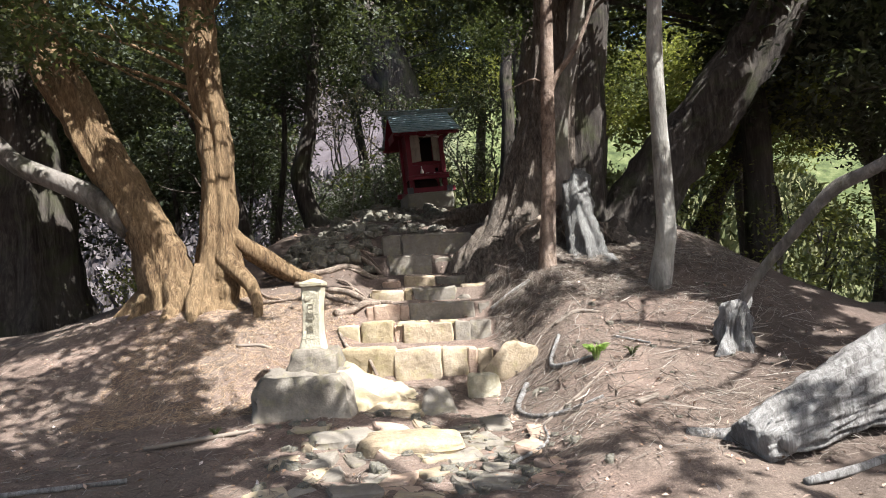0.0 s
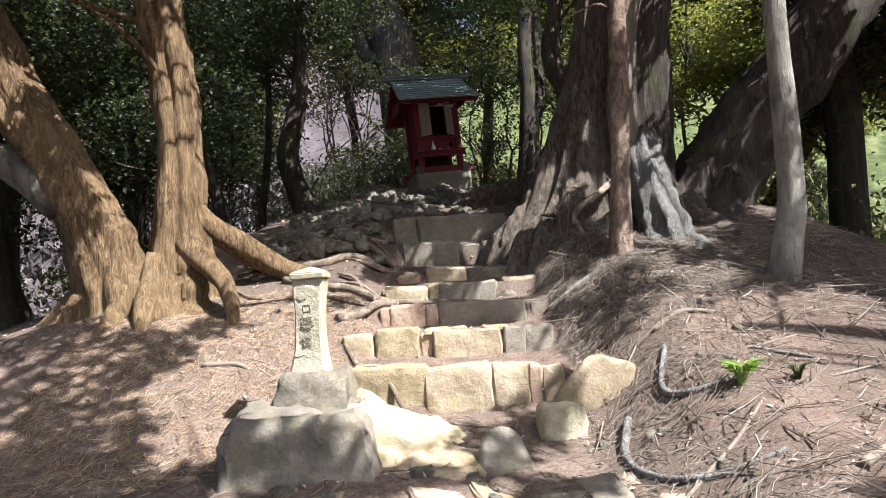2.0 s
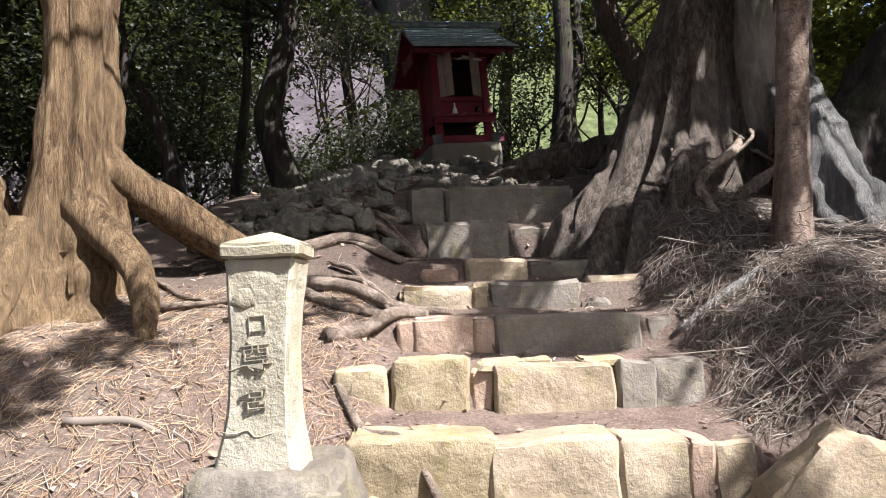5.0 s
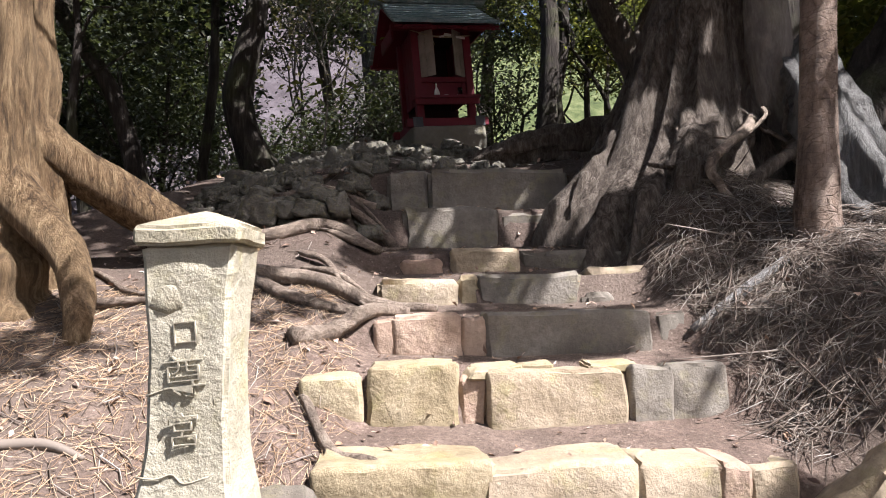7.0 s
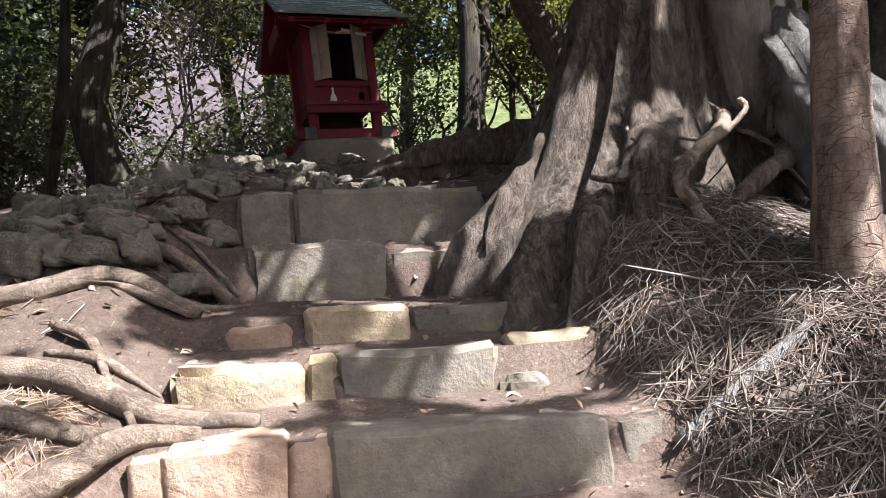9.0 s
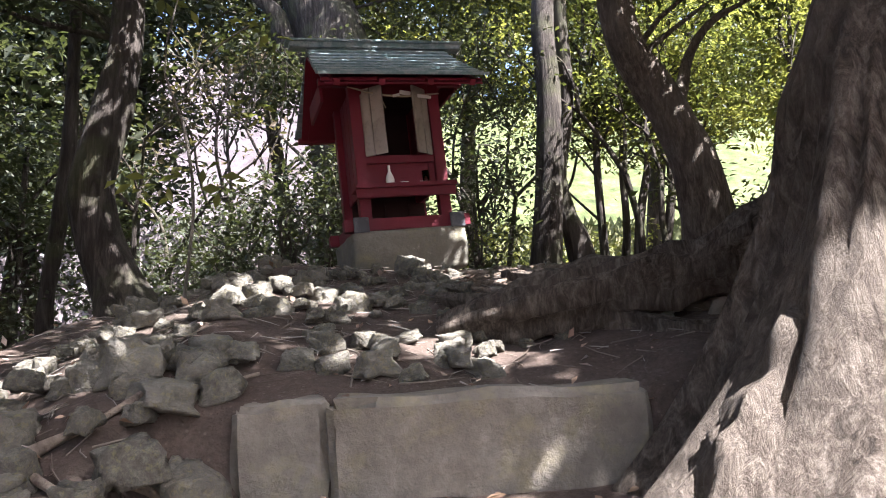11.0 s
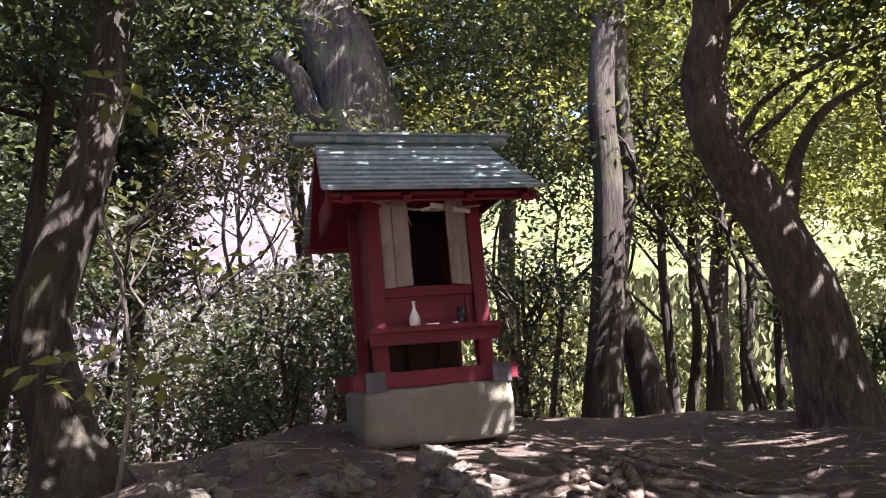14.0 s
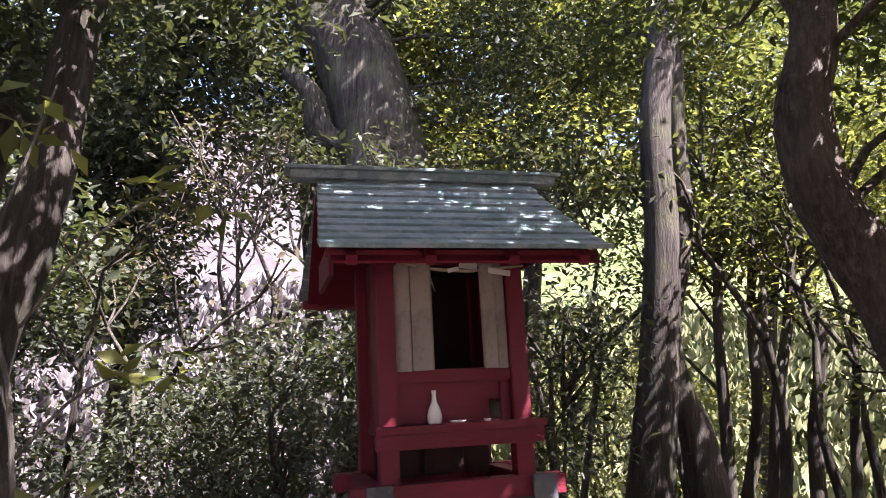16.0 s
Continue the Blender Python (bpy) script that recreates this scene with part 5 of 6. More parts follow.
# wood around the clearing: x, y, trunk radius, crown height, crown radius, tone
# rows with y under 5 stand out of view, added to shade the clearing
WOOD_TREES = [(-8.5, 13.5, 0.20, 6.0, 2.8, 0), (-6.8, 17.5, 0.22, 6.5, 2.8, 0), (-10, 18.5, 0.25, 7.5, 3.2, 0), (-6.6, 20.8, 0.2, 8.0, 2.6, 0), (-0.3, 22.5, 0.2, 9.5, 2.4, 0), (-2.6, 23.0, 0.2, 11.5, 2.6, 0), (-5.2, 21.5, 0.2, 11.5, 3.0, 0), (1.5, 22, 0.2, 9, 2.8, 1),
              (5.2, 21.5, 0.2, 10.5, 2.6, 1), (8.4, 18.8, 0.22, 11.0, 2.6, 1), (9.5, 15.0, 0.24, 6.5, 2.8, 0), (6.6, 14.0, 0.16, 6.2, 2.2, 1), (8.2, 10.5, 0.25, 5.5, 2.8, 0), (10.5, 7.5, 0.25, 6.0, 3, 0),
              (-9.5, 8.0, 0.25, 6.0, 3, 0), (-8.5, 3.5, 0.25, 6.5, 3, 0), (7.0, 4.2, 0.22, 7.2, 3.0, 0), (5.2, 1.2, 0.2, 7.6, 3.2, 0), (-3.2, -1.5, 0.22, 7.8, 3.4, 0), (2.6, -2.0, 0.2, 8.0, 3.2, 0), (-6.0, -2.5, 0.25, 7.0, 3, 0),
              (-7.5, 22.5, 0.2, 8.5, 3.2, 0), (11, 24, 0.2, 9, 3.2, 1), (-12, 13, 0.25, 8, 3.4, 0), (12, 12, 0.25, 8, 3.4, 0), (12, 19, 0.25, 9, 3.4, 1), (-13, 20, 0.25, 9, 3.4, 2)]
for k, (x, y, r, h, cr, tone) in enumerate(WOOD_TREES):
    g0 = ground_at(x, y)
    w = random.Random(100 + k)
    p = [(x, y, g0, r), (x + w.uniform(-0.3, 0.3), y, g0 + h * 0.35, r * 0.85), (x + w.uniform(-0.5, 0.5), y + w.uniform(-0.3, 0.3), g0 + h * 0.7, r * 0.65), (x + w.uniform(-0.8, 0.8), y, g0 + h * 1.1, r * 0.3)]
    t = tree("forest_tree", p, BARK_DARK, "tall shaded evergreen tree of the surrounding wood", "trees of the surrounding wood", how=dict(rings=18, sides=12, lump=0.08, seed=120 + k, flare=0.4))
    low = 0.62 if y > 17 else 0.72 if y < 9 else 0.52 if x > 5 else 0.30
    bl = [(x + w.uniform(-0.75, 0.75) * cr, y + w.uniform(-0.6, 0.6) * cr, g0 + h * w.uniform(low, 1.15), cr * w.uniform(0.45, 0.7), cr * w.uniform(0.45, 0.7), cr * w.uniform(0.25, 0.42)) for _ in range(9 if y > 9 else 7)]
    crown(t, bl, (LEAF_DARK, LEAF_LIGHT, LEAF_DRY)[tone], 140 + k, limbs=1, limb_from=p, bark=BARK_DARK, size=0.16, spread=0.26, per=36 if y > 9 else 30, density=9 if y > 9 else 6)

# high canopy on the sunny side, mostly unseen, added for shade and carried by tall trees
SHADING_TREES = [(5.6, -0.8), (8.8, 2.2), (9.2, 6.6), (5.6, 12.2), (1.2, -3.4), (-2.2, -4.2)]
gen = random.Random(55)
masses = {q: [] for q in SHADING_TREES}
for i in range(9):
    for j in range(11):
        x, y = -3.0 + 1.65 * i + gen.uniform(-0.4, 0.4), -2.6 + 1.55 * j + gen.uniform(-0.4, 0.4)
        q = min(SHADING_TREES, key=lambda c: (c[0] - x) ** 2 + (c[1] - y) ** 2)
        masses[q].append((x, y, gen.uniform(6.8, 7.8), 1.35, 1.35, 0.4))
for k, ((x, y), bl) in enumerate(masses.items()):
    g0 = ground_at(x, y)
    p = [(x, y, g0, 0.28), (x + 0.1, y, g0 + 3, 0.24), (x - 0.1, y + 0.1, g0 + 6.5, 0.19), (x, y, g0 + 10.5, 0.08)]
    t = tree("shading_tree", p, BARK_DARK, "tall dark tree, mostly unseen, added so that its crown shades the clearing", "trees of the surrounding wood", how=dict(rings=20, sides=14, lump=0.08, seed=160 + k, flare=0.4))
    crown(t, bl, LEAF_DARK, 180 + k, limbs=1, limb_from=p, bark=BARK_DARK, size=0.17, spread=0.26, per=42, density=9, limb_r=0.05)

# undergrowth behind and beside the shrine: x, y, rx, rz, tone
BUSHES = [(-1.9, 16.2, 0.8, 0.8, 1), (-3.3, 15.8, 0.8, 0.7, 1), (-0.9, 16.6, 0.6, 1.0, 1), (0.7, 15.9, 0.55, 0.9, 1), (3.6, 15.2, 0.6, 0.5, 0), (-4.2, 13.2, 0.8, 0.6, 0), (4.6, 12.6, 0.9, 0.9, 2), (5.6, 10.2, 0.9, 0.8, 2),
          (-5.2, 12.0, 0.8, 0.6, 2), (6.2, 8.6, 0.8, 0.7, 1), (-2.6, 17.8, 0.9, 1.0, 1), (-5.6, 18.2, 1.2, 1.0, 1),
          (-1.2, 18.0, 0.8, 0.9, 1), (-2.3, 17.0, 0.7, 0.7, 1), (-3.8, 18.2, 1.0, 0.8, 3), (-1.4, 15.6, 0.5, 0.7, 1), (-3.0, 18.9, 1.0, 0.9, 1), (-2.0, 19.4, 1.0, 0.8, 3), (-5.2, 19, 1.2, 1.3, 3), (-4.6, 17.4, 0.9, 1.1, 1), (3.2, 19.4, 0.9, 0.9, 2), (1.2, 19.6, 0.8, 1.0, 2), (1.15, 17.6, 0.6, 1.2, 1), (2.2, 20.6, 0.9, 1.3, 2)]
for k, (x, y, rx, rz, tone) in enumerate(BUSHES):
    g0 = ground_at(x, y)
    b = empty("bush", (x, y, g0), "leafy evergreen shrub on the slope in dappled shade", "shrub", "undergrowth shrubs")
    src = [(x, y, g0 - 0.1), (x, y, g0 + 0.15), (x, y, g0 + rz)]
    crown(b, [(x, y, g0 + rz, rx, rx, rz), (x + 0.4 * rx, y, g0 + rz * 1.6, rx * 0.5, rx * 0.5, rz * 0.5)], (LEAF_MID, LEAF_DARK, LEAF_LIGHT, LEAF_DRY)[tone], 200 + k, limbs=5, limb_from=src, bark=BARK_DARK, limb_r=0.015, per=22, size=0.085, density=26 if x < 0 or y < 16.5 else 13)


# ======== dead wood and litter ========
t = empty("fallen_log", (2.8, 5.02, ground_at(2.8, 5.02)), "split bleached grey log lying on the bank", "log")
stem("trunk", [(2.0, 4.68, 0.45, 0.15), (2.3, 4.82, 0.53, 0.19), (2.8, 5.02, 0.66, 0.25), (3.4, 5.28, 0.80, 0.32), (4.2, 5.6, 0.95, 0.36), (5.2, 6.0, 1.05, 0.34)], DEADWOOD, t, rings=40, sides=96, ridge=0.13, flute=0.05, lobes=6, lump=0.05, seed=80, twist=0.2)
gen = random.Random(88)
for k in range(14):
    u, a, ln = gen.uniform(0.05, 0.75), gen.uniform(-0.6, 2.2), gen.uniform(0.35, 0.9)
    x, y, z, r = 2.0 + 1.5 * u, 4.68 + 0.63 * u, 0.45 + 0.37 * u, 0.15 + 0.17 * u
    dx, dz = -0.4 * r * math.cos(a), r * math.sin(a) * 0.96
    dy = -r * math.cos(a) * 0.9
    stem("splinter", [(x, y + dy, z + dz, 0.012), (x + 0.5 * ln, y + dy + 0.21 * ln, z + dz + 0.13 * ln, 0.026), (x + ln, y + dy + 0.42 * ln, z + dz + 0.25 * ln, 0.01)], DEADWOOD, t, rings=10, sides=6, lump=0.2, flute=0.2, lobes=3, seed=820 + k)

stem("branch_stub", [(2.22, 4.75, 0.47, 0.075), (2.21, 4.62, 0.47, 0.07), (2.20, 4.55, 0.47, 0.06)], DEADWOOD, t, rings=8, sides=14, lump=0.1, flute=0.05, seed=81)
stem("branch_stub", [(2.15, 4.82, 0.46, 0.08), (1.9, 4.95, 0.44, 0.06), (1.7, 5.05, 0.46, 0.04)], DEADWOOD, t, rings=10, sides=10, lump=0.15, seed=82)
t = empty("tree_stump", (2.73, 6.6, ground_at(2.73, 6.6)), "small rotten bleached stump with split roots", "stump")
stem("trunk", [(2.73, 6.6, 0.80, 0.17), (2.74, 6.6, 1.0, 0.135), (2.75, 6.6, 1.15, 0.13), (2.79, 6.6, 1.27, 0.11), (2.84, 6.6, 1.33, 0.05)], DEADWOOD, t, rings=16, sides=48, ridge=0.22, flute=0.13, lobes=6, lump=0.18, seed=83, flare=0.5)
stem("snag", [(2.82, 6.62, 1.2, 0.05), (2.9, 6.64, 1.33, 0.04), (2.93, 6.65, 1.42, 0.02)], DEADWOOD, t, rings=6, sides=8, lump=0.15, seed=84)
t = empty("dead_branch", (2.98, 6.5, ground_at(2.98, 6.5)), "long bare grey dead branch leaning from the bank", "branch")
stem("branch", [(2.75, 6.65, 1.2, 0.05), (2.98, 6.5, 1.60, 0.046), (3.25, 6.25, 2.0, 0.052), (3.47, 6.05, 2.3, 0.055), (3.8, 5.85, 2.48, 0.056), (4.4, 5.5, 2.9, 0.05), (5.2, 5.2, 3.4, 0.04)], BARK_GREY, t, rings=22, sides=10, lump=0.1, seed=85)


def lying(name, pts, material, label, category, seed, sides=8, group="", lift=0.6, sub=22):
    """A root or stick that follows the ground: rows of x, y, r."""
    rows = [(x, y, ground_at(x, y) + lift * r, r) for x, y, r in pts]
    ob = part(name, mesh_of(name, *tube(rows, sub, sides, 0.05, 3, 0.14, seed)), material)
    return tagged(ob, label, category, group)


ROOTS = [
    [(-2.0, 9.5, 0.045), (-1.6, 9.25, 0.05), (-1.25, 9.12, 0.045), (-0.95, 9.05, 0.04), (-0.65, 8.98, 0.025)],
    [(-1.75, 9.3, 0.03), (-1.4, 9.0, 0.035), (-1.1, 8.88, 0.03), (-0.85, 8.86, 0.02)],
    [(-1.35, 8.62, 0.05), (-1.18, 8.72, 0.045), (-1.0, 8.8, 0.04), (-0.8, 8.86, 0.025)],
    [(-1.25, 8.3, 0.02), (-1.1, 8.0, 0.025), (-0.9, 7.8, 0.02), (-0.7, 7.6, 0.02), (-0.55, 7.4, 0.015)],
    [(-1.0, 7.55, 0.02), (-0.8, 7.35, 0.02), (-0.62, 7.28, 0.02), (-0.45, 7.4, 0.014), (-0.2, 7.3, 0.010), (0.1, 7.25, 0.006)],
    [(-2.1, 9.9, 0.04), (-1.7, 9.75, 0.045), (-1.3, 9.8, 0.04), (-0.95, 9.7, 0.03)],
    [(-2.2, 10.2, 0.05), (-1.7, 10.05, 0.05), (-1.2, 10.1, 0.04), (-0.85, 10.0, 0.03)],
    [(-1.9, 10.4, 0.04), (-1.4, 10.3, 0.04), (-1.0, 10.35, 0.03)],
    [(-0.72, 6.6, 0.02), (-0.5, 6.5, 0.025), (-0.35, 6.72, 0.025), (-0.2, 6.85, 0.02), (-0.05, 6.95, 0.012)],
]
for k, r in enumerate(ROOTS):
    lying("surface_root", r, ROOT, "bare sunlit tree root crossing the path" if k < 5 else "dark bare tree root snaking over the slope", "root", 300 + k, group="roots beside the stairs")

# thin roots fanning over the crest and the tangled bank
gen = random.Random(77)
for k in range(16):
    x, y, a = 0.1 + gen.uniform(-0.3, 0.9), 13.5 - gen.uniform(0, 0.5), gen.uniform(-2.6, -0.5)
    pts = []
    for q in range(5):
        pts.append((x, y, 0.028 * (1 - q * 0.2) * gen.uniform(0.7, 1.3)))
        a += gen.uniform(-0.5, 0.5)
        x, y = x + 0.28 * math.cos(a), y + 0.28 * math.sin(a)
    lying("surface_root", pts, ROOT, "thin dark root spreading over the crest by the shrine", "root", 350 + k, 7, "roots on the crest", 0.5, 16)
for k in range(26):
    x, y, a = gen.uniform(-2.6, -1.1), gen.uniform(8.9, 10.6), gen.uniform(-0.7, 0.5)
    pts = []
    for q in range(5):
        pts.append((x, y, gen.uniform(0.010, 0.026) * (1 - q * 0.13)))
        a += gen.uniform(-0.35, 0.35)
        x, y = x + 0.2 * math.cos(a), y + 0.2 * math.sin(a)
    lying("surface_root", [q for q in pts if q[0] < -0.85] if pts[2][0] < -0.9 else pts[:3], ROOT, "thin dark root tangled over the shaded bank", "root", 370 + k, 6, "roots beside the stairs", gen.uniform(0.5, 2.0), 16)
for k, (x, y, w, d, h, tn) in enumerate([(0.75, 12.5, 0.7, 0.3, 0.16, 6), (1.25, 12.75, 0.55, 0.22, 0.14, -4), (0.35, 12.15, 0.34, 0.25, 0.2, 10), (1.6, 12.2, 0.5, 0.3, 0.12, 15), (0.9, 11.6, 0.8, 0.3, 0.2, -8), (1.5, 11.5, 0.9, 0.35, 0.22, 5), (0.2, 11.6, 0.4, 0.3, 0.18, 0)]):
    rock("flat_stone", x, y, w, d, h, "flat grey stone bedded in the dark earth of the crest", GREYSTONE, 640 + k, 5, 0.6, tn, rough=0.2, group="flat stones on the crest")

STICKS = [[(0.6, 8.74, 0.026), (0.85, 8.72, 0.028), (1.1, 8.74, 0.024)], [(0.8, 8.6, 0.02), (1.0, 8.6, 0.018)], [(0.8, 7.0, 0.03), (0.66, 6.6, 0.028), (0.7, 6.2, 0.025), (0.95, 5.95, 0.02), (1.3, 5.85, 0.015)],
          [(0.75, 5.9, 0.015), (1.15, 6.15, 0.014), (1.45, 6.4, 0.01)], [(1.2, 7.35, 0.02), (1.05, 7.0, 0.025), (1.15, 6.75, 0.022), (1.45, 6.7, 0.012)], [(1.2, 7.6, 0.02), (1.45, 7.65, 0.022), (1.7, 7.6, 0.012)],
          [(0.45, 5.2, 0.015), (0.75, 5.45, 0.014), (0.8, 5.9, 0.01)], [(1.5, 5.55, 0.03), (1.7, 5.68, 0.02)], [(2.15, 4.3, 0.025), (2.5, 4.42, 0.03), (2.9, 4.6, 0.03)],
          [(-2.6, 6.0, 0.018), (-2.0, 6.15, 0.02), (-1.7, 6.2, 0.012)], [(-3.2, 5.0, 0.018), (-2.4, 5.25, 0.02)], [(-2.35, 7.9, 0.02), (-2.1, 7.93, 0.02), (-1.95, 7.9, 0.01)], [(1.7, 7.05, 0.012), (2.0, 6.8, 0.01)]]
for k, r in enumerate(STICKS):
    lying("stick", r, LITTER if k % 2 else DEADWOOD, "dry fallen stick lying on the forest floor", "stick", 330 + k, 7, "fallen sticks", 0.7, 12)


def scatter(name, n, area, length, width, material, label, seed, lift=0.02, keep=None, tilt=0.25, bend=True):
    """Thin dry stalks strewn over an area (x0, x1, y0, y1)."""
    gen = np.random.default_rng(seed)
    x, y = gen.uniform(area[0], area[1], n), gen.uniform(area[2], area[3], n)
    if keep is not None:
        k = keep(x, y, gen)
        x, y = x[k], y[k]
        n = len(x)
    z = land(x, y) + gen.uniform(0.002, lift, n)
    a = gen.uniform(0, 6.283, n)
    e = gen.normal(0, tilt, n)
    ln = gen.uniform(0.4, 1.3, n) * length
    dz = (land(x + np.cos(a) * 0.1, y + np.sin(a) * 0.1) - land(x, y)) / 0.1
    d = np.stack([np.cos(a), np.sin(a), np.clip(dz, -0.8, 0.8) + e * 0.5], 1)
    s = np.stack([-np.sin(a), np.cos(a), 0 * a], 1)
    p = np.stack([x, y, z], 1)
    w = gen.uniform(0.6, 1.4, n)[:, None] * width
    up = np.array([0, 0, 1.0])
    v = np.empty((n, 9, 3))
    bow = gen.normal(0, 0.10, n)[:, None] * ln[:, None]
    for q, (u, k) in enumerate(((0, 1.0), (0.5, 0.9), (1.0, 0.35))):
        c = p + d * ln[:, None] * u + s * bow * (0.5 - abs(u - 0.5)) * 2
        v[:, q * 3] = c + s * w * k
        v[:, q * 3 + 1] = c - s * w * k
        v[:, q * 3 + 2] = c + up * w * k * 1.5
    i = np.arange(n)[:, None] * 9
    quads = []
    for q in (0, 3):
        quads += [i + q + 1, i + q, i + q + 3, i + q + 4, i + q, i + q + 2, i + q + 5, i + q + 3, i + q + 2, i + q + 1, i + q + 4, i + q + 5]
    f = np.concatenate(quads, 1).reshape(-1, 4)
    me = bpy.data.meshes.new(name)
    me.vertices.add(n * 9)
    me.vertices.foreach_set("co", v.ravel())
    me.loops.add(f.size)
    me.loops.foreach_set("vertex_index", f.ravel().astype(np.int32))
    me.polygons.add(len(f))
    me.polygons.foreach_set("loop_start", np.arange(0, f.size, 4, dtype=np.int32))
    me.update(calc_edges=True)
    ob = part(name, me, material)
    return tagged(ob, label, "litter", kind="stuff")


def off_stairs(x, y, gen):
    return ~((x > STAIR_LEFT - 0.05) & (x < STAIR_RIGHT + 0.1) & (y > 7.55) & (y < 10.9))


def on_bank(x, y, gen):
    return off_stairs(x, y, gen) & (vnoise(x, y, 1.3, 21) + gen.uniform(-0.7, 0.9, len(x)) > 0)


def on_upper_bank(x, y, gen):
    return on_bank(x, y, gen) & (gen.uniform(0, 1, len(x)) < 0.42 + 0.58 * smooth(7.7, 8.6, y - 0.25 * (x - 1.5)))


scatter("twig_litter", 24000, (0.5, 4.0, 4.6, 10.3), 0.135, 0.0022, LITTER, "dense dry twigs and stalks covering the bank", 401, 0.05, on_upper_bank, 0.35)
scatter("twig_litter", 5000, (-5.5, 1.0, 3.5, 9.2), 0.13, 0.0025, LITTER, "sparse dry twigs on bare soil", 402, 0.02, off_stairs, 0.15)
scatter("twig_litter", 520, (0.6, 3.6, 5.2, 10.0), 0.38, 0.0045, LITTER, "loose thicker dead twigs tangled on the bank", 405, 0.07, off_stairs, 0.3)
scatter("twig_litter", 5000, (0.62, 2.4, 7.9, 9.6), 0.13, 0.0024, LITTER, "thick layer of pale dry twigs under the great tree", 406, 0.06, off_stairs, 0.4)
scatter("needle_litter", 9000, (-3.6, -0.9, 6.6, 9.2), 0.10, 0.0016, NEEDLE, "fallen dry conifer needles on sunlit soil", 403, 0.015, off_stairs, 0.12)
scatter("twig_litter", 2500, (-2.5, 2.5, 9.5, 14), 0.14, 0.003, LITTER, "dry twigs on the dark upper slope", 404, 0.02, off_stairs, 0.15)


def fallen_leaves(n, area, seed, size=0.045):
    gen = np.random.default_rng(seed)
    x, y = gen.uniform(area[0], area[1], n), gen.uniform(area[2], area[3], n)
    c = np.stack([x, y, land(x, y) + 0.012], 1)
    me = leaves_mesh("fallen_leaves", c, 0.001, 1, size, gen, droop=0.0, open_to_sun=False)
    return tagged(part("fallen_leaves", me, FALLEN), "scattered dry brown fallen leaves on the ground", "litter", kind="stuff")


fallen_leaves(2600, (-4.5, 4, 3.5, 10), 411)
fallen_leaves(700, (-3, 3, 9.5, 15), 412, 0.055)

# cobbles and loose stones
COBBLES = [mesh_of("cobble", *boulder(1, 0.72, 0.6, 500 + k, 4.6, 0.26, 6, 0.22)) for k in range(8)]
for me in COBBLES:
    me.materials.append(COBBLE)


def strew(name, n, area, lo, hi, label, group, seed, keep=None, stack=0.0, category="stone"):
    gen = random.Random(seed)
    for _ in range(n):
        x, y = gen.uniform(area[0], area[1]), gen.uniform(area[2], area[3])
        s = gen.uniform(lo, hi) * (0.7 + 0.6 * gen.random() ** 2)
        if keep and not keep(x, y):
            continue
        z = ground_at(x, y) - 0.26 * s + gen.random() * stack
        ob = part(name, COBBLES[gen.randrange(8)], COBBLE)
        ob.matrix_basis = pose(x, y, z, gen.uniform(-15, 15), gen.uniform(-15, 15), gen.uniform(0, 360)) @ Matrix.Diagonal((s, s, s * gen.uniform(0.7, 1.1), 1))
        tagged(ob, label, category, group)


def pile(x, y):
    return not (-0.95 < x < 0.6 and y < 10.95) and y > 10.0 + 0.3 * x


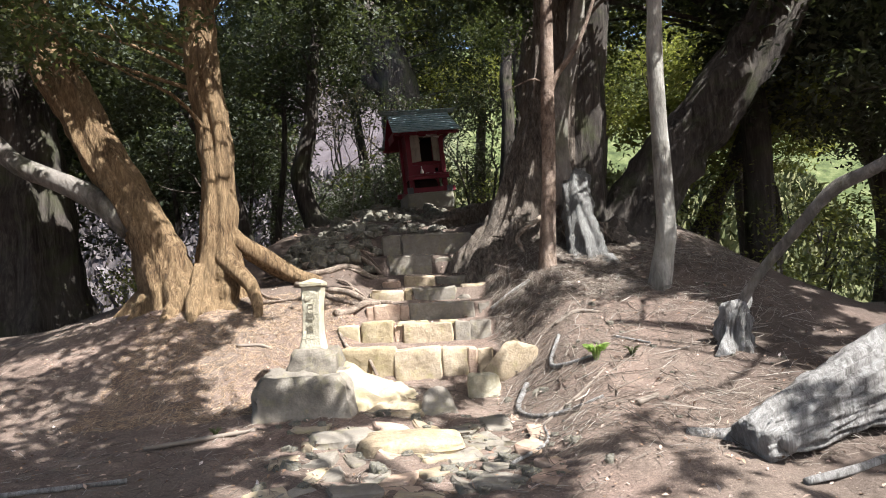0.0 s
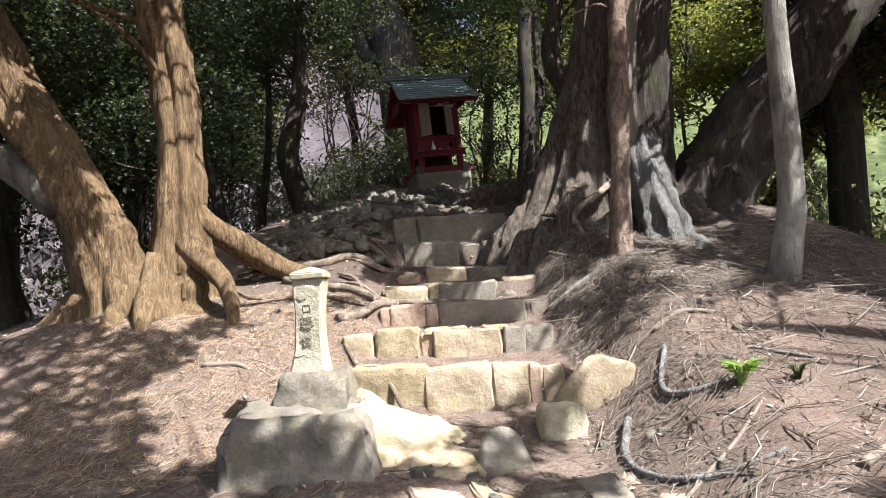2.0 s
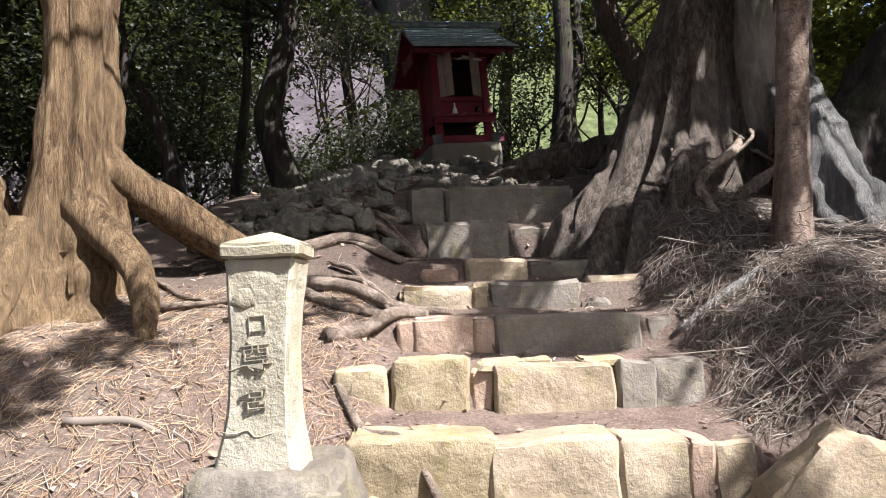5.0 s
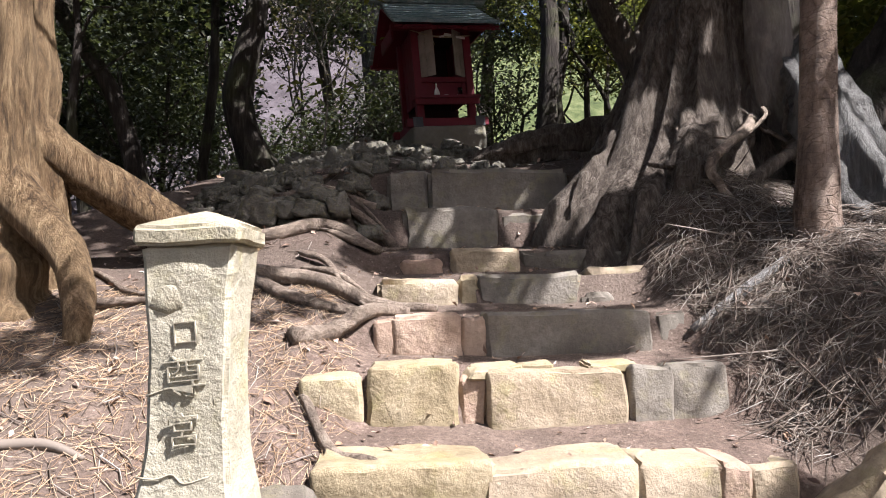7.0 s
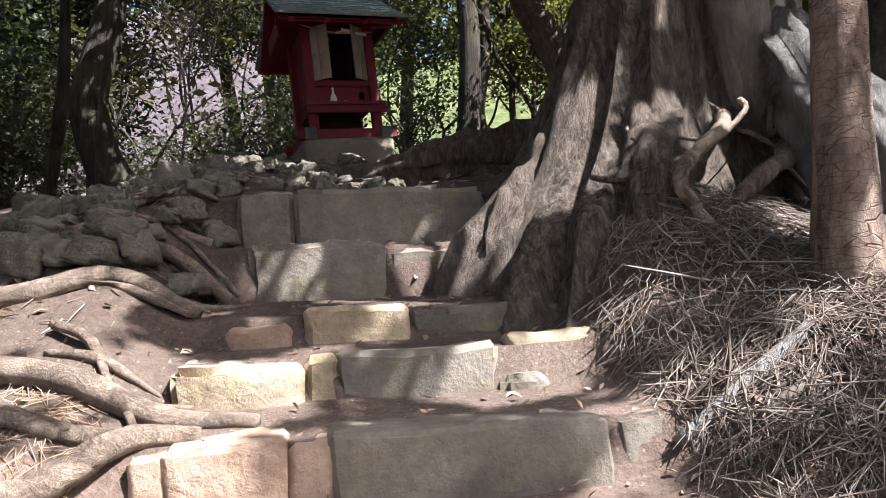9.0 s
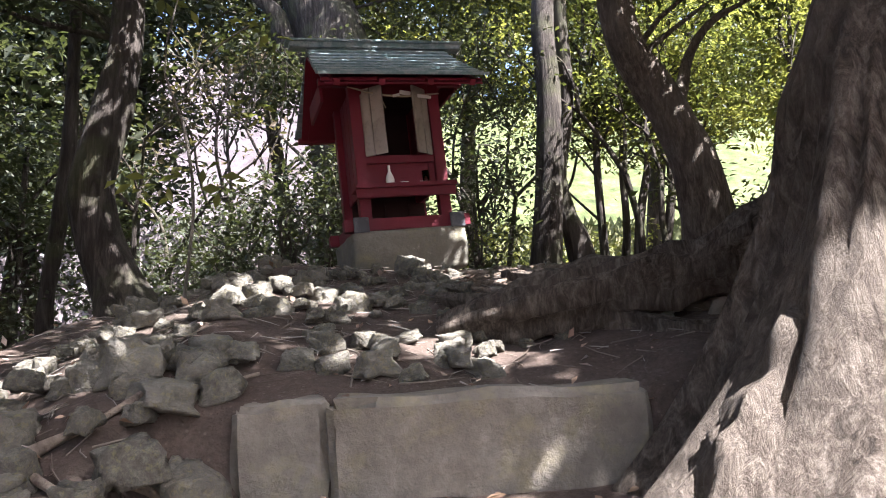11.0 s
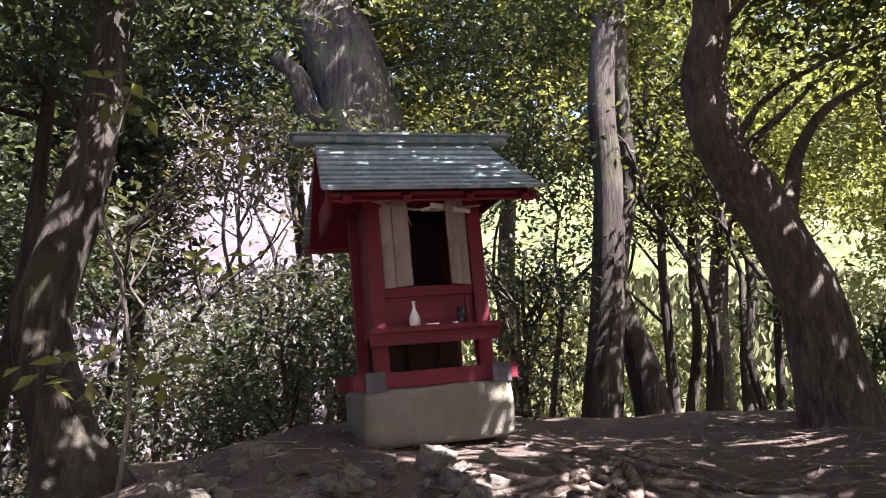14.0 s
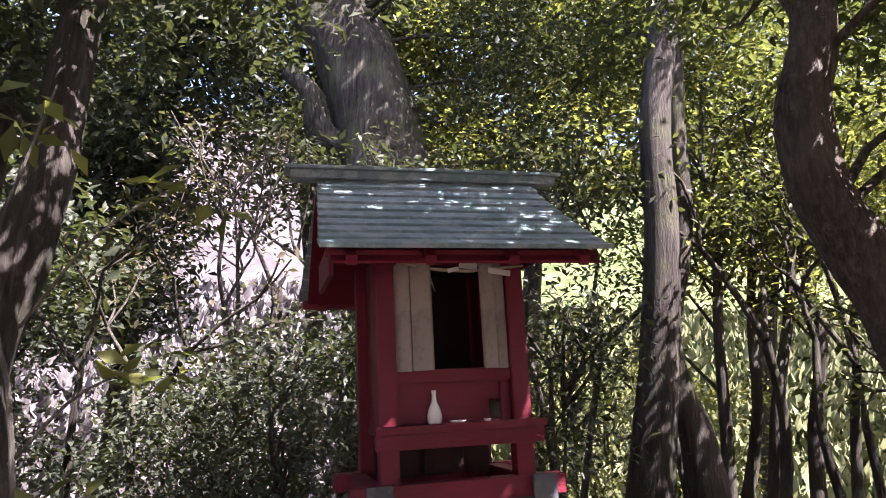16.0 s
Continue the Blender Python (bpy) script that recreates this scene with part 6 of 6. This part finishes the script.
strew("cobble", 190, (-2.0, 0.1, 11.0, 13.4), 0.09, 0.19, "rounded river cobble in a mossy pile before the shrine", "cobbles before the shrine", 601, pile, 0.05, "cobble")
strew("cobble", 95, (-2.4, -0.85, 9.9, 11.2), 0.12, 0.28, "dark rounded cobble in a dry wall beside the stairs", "cobbles beside the stairs", 602, pile, 0.10, "cobble")
strew("cobble", 45, (0.0, 2.6, 11.2, 13.6), 0.07, 0.2, "half-buried grey stone on the crest", "stones on the crest", 603, None, 0, "cobble")
strew("pebble", 110, (-1.5, 1.1, 4.6, 7.0), 0.05, 0.15, "small loose stone in the trodden path", "loose stones on the path", 604)
strew("pebble", 50, (0.9, 3.2, 5.0, 8.5), 0.03, 0.08, "small loose stone among dry twigs", "loose stones on the bank", 605)


# small plants
def tuft(x, y, n, h, label, seed, material):
    gen = np.random.default_rng(seed)
    g0 = ground_at(x, y)
    shapes = []
    for k in range(n):
        a, ln = gen.uniform(0, 6.283), gen.uniform(0.5, 1.0) * h
        dx, dy = math.cos(a) * ln * 0.7, math.sin(a) * ln * 0.7
        shapes.append(tube([(x + dx * 0.1, y + dy * 0.1, g0 - 0.01, 0.004), (x + dx * 0.5, y + dy * 0.5, g0 + ln * 0.7, 0.0035), (x + dx, y + dy, g0 + ln * 0.75, 0.0006)], 5, 4, seed=k, cap=False))
    return tagged(part("grass_tuft", mesh_of("grass_tuft", *join(*shapes)), material), label, "grass")


tuft(1.42, 6.6, 150, 0.2, "bright green grass tuft on bare soil", 701, GRASS)
tuft(1.75, 6.55, 40, 0.13, "dull green grass tuft on the bank", 702, LEAF_MID)
tuft(-2.05, 6.2, 40, 0.10, "small green weed tuft on dark soil", 703, LEAF_MID)


# reeds and brush on the sunny slope beyond the wood
def far_growth(name, area, n, size, material, label, seed):
    gen = np.random.default_rng(seed)
    x, y = gen.uniform(area[0], area[1], n), gen.uniform(area[2], area[3], n)
    c = np.stack([x, y, land(x, y) - 0.05], 1)
    me = leaves_mesh(name, c, 0.02, 3, size, gen, droop=-1.15, open_to_sun=False)
    return tagged(part(name, me, material), label, "undergrowth", kind="stuff")


far_growth("reed_bed", (-1, 24, 22, 46), 9000, 0.75, STRAW, "sunlit yellow-green reeds on the slope beyond the wood", 801)
far_growth("bare_brush", (-26, 0, 22, 46), 8000, 0.75, BRUSH, "pale bare winter brush on the far slope, haze mixed into its colour", 802)
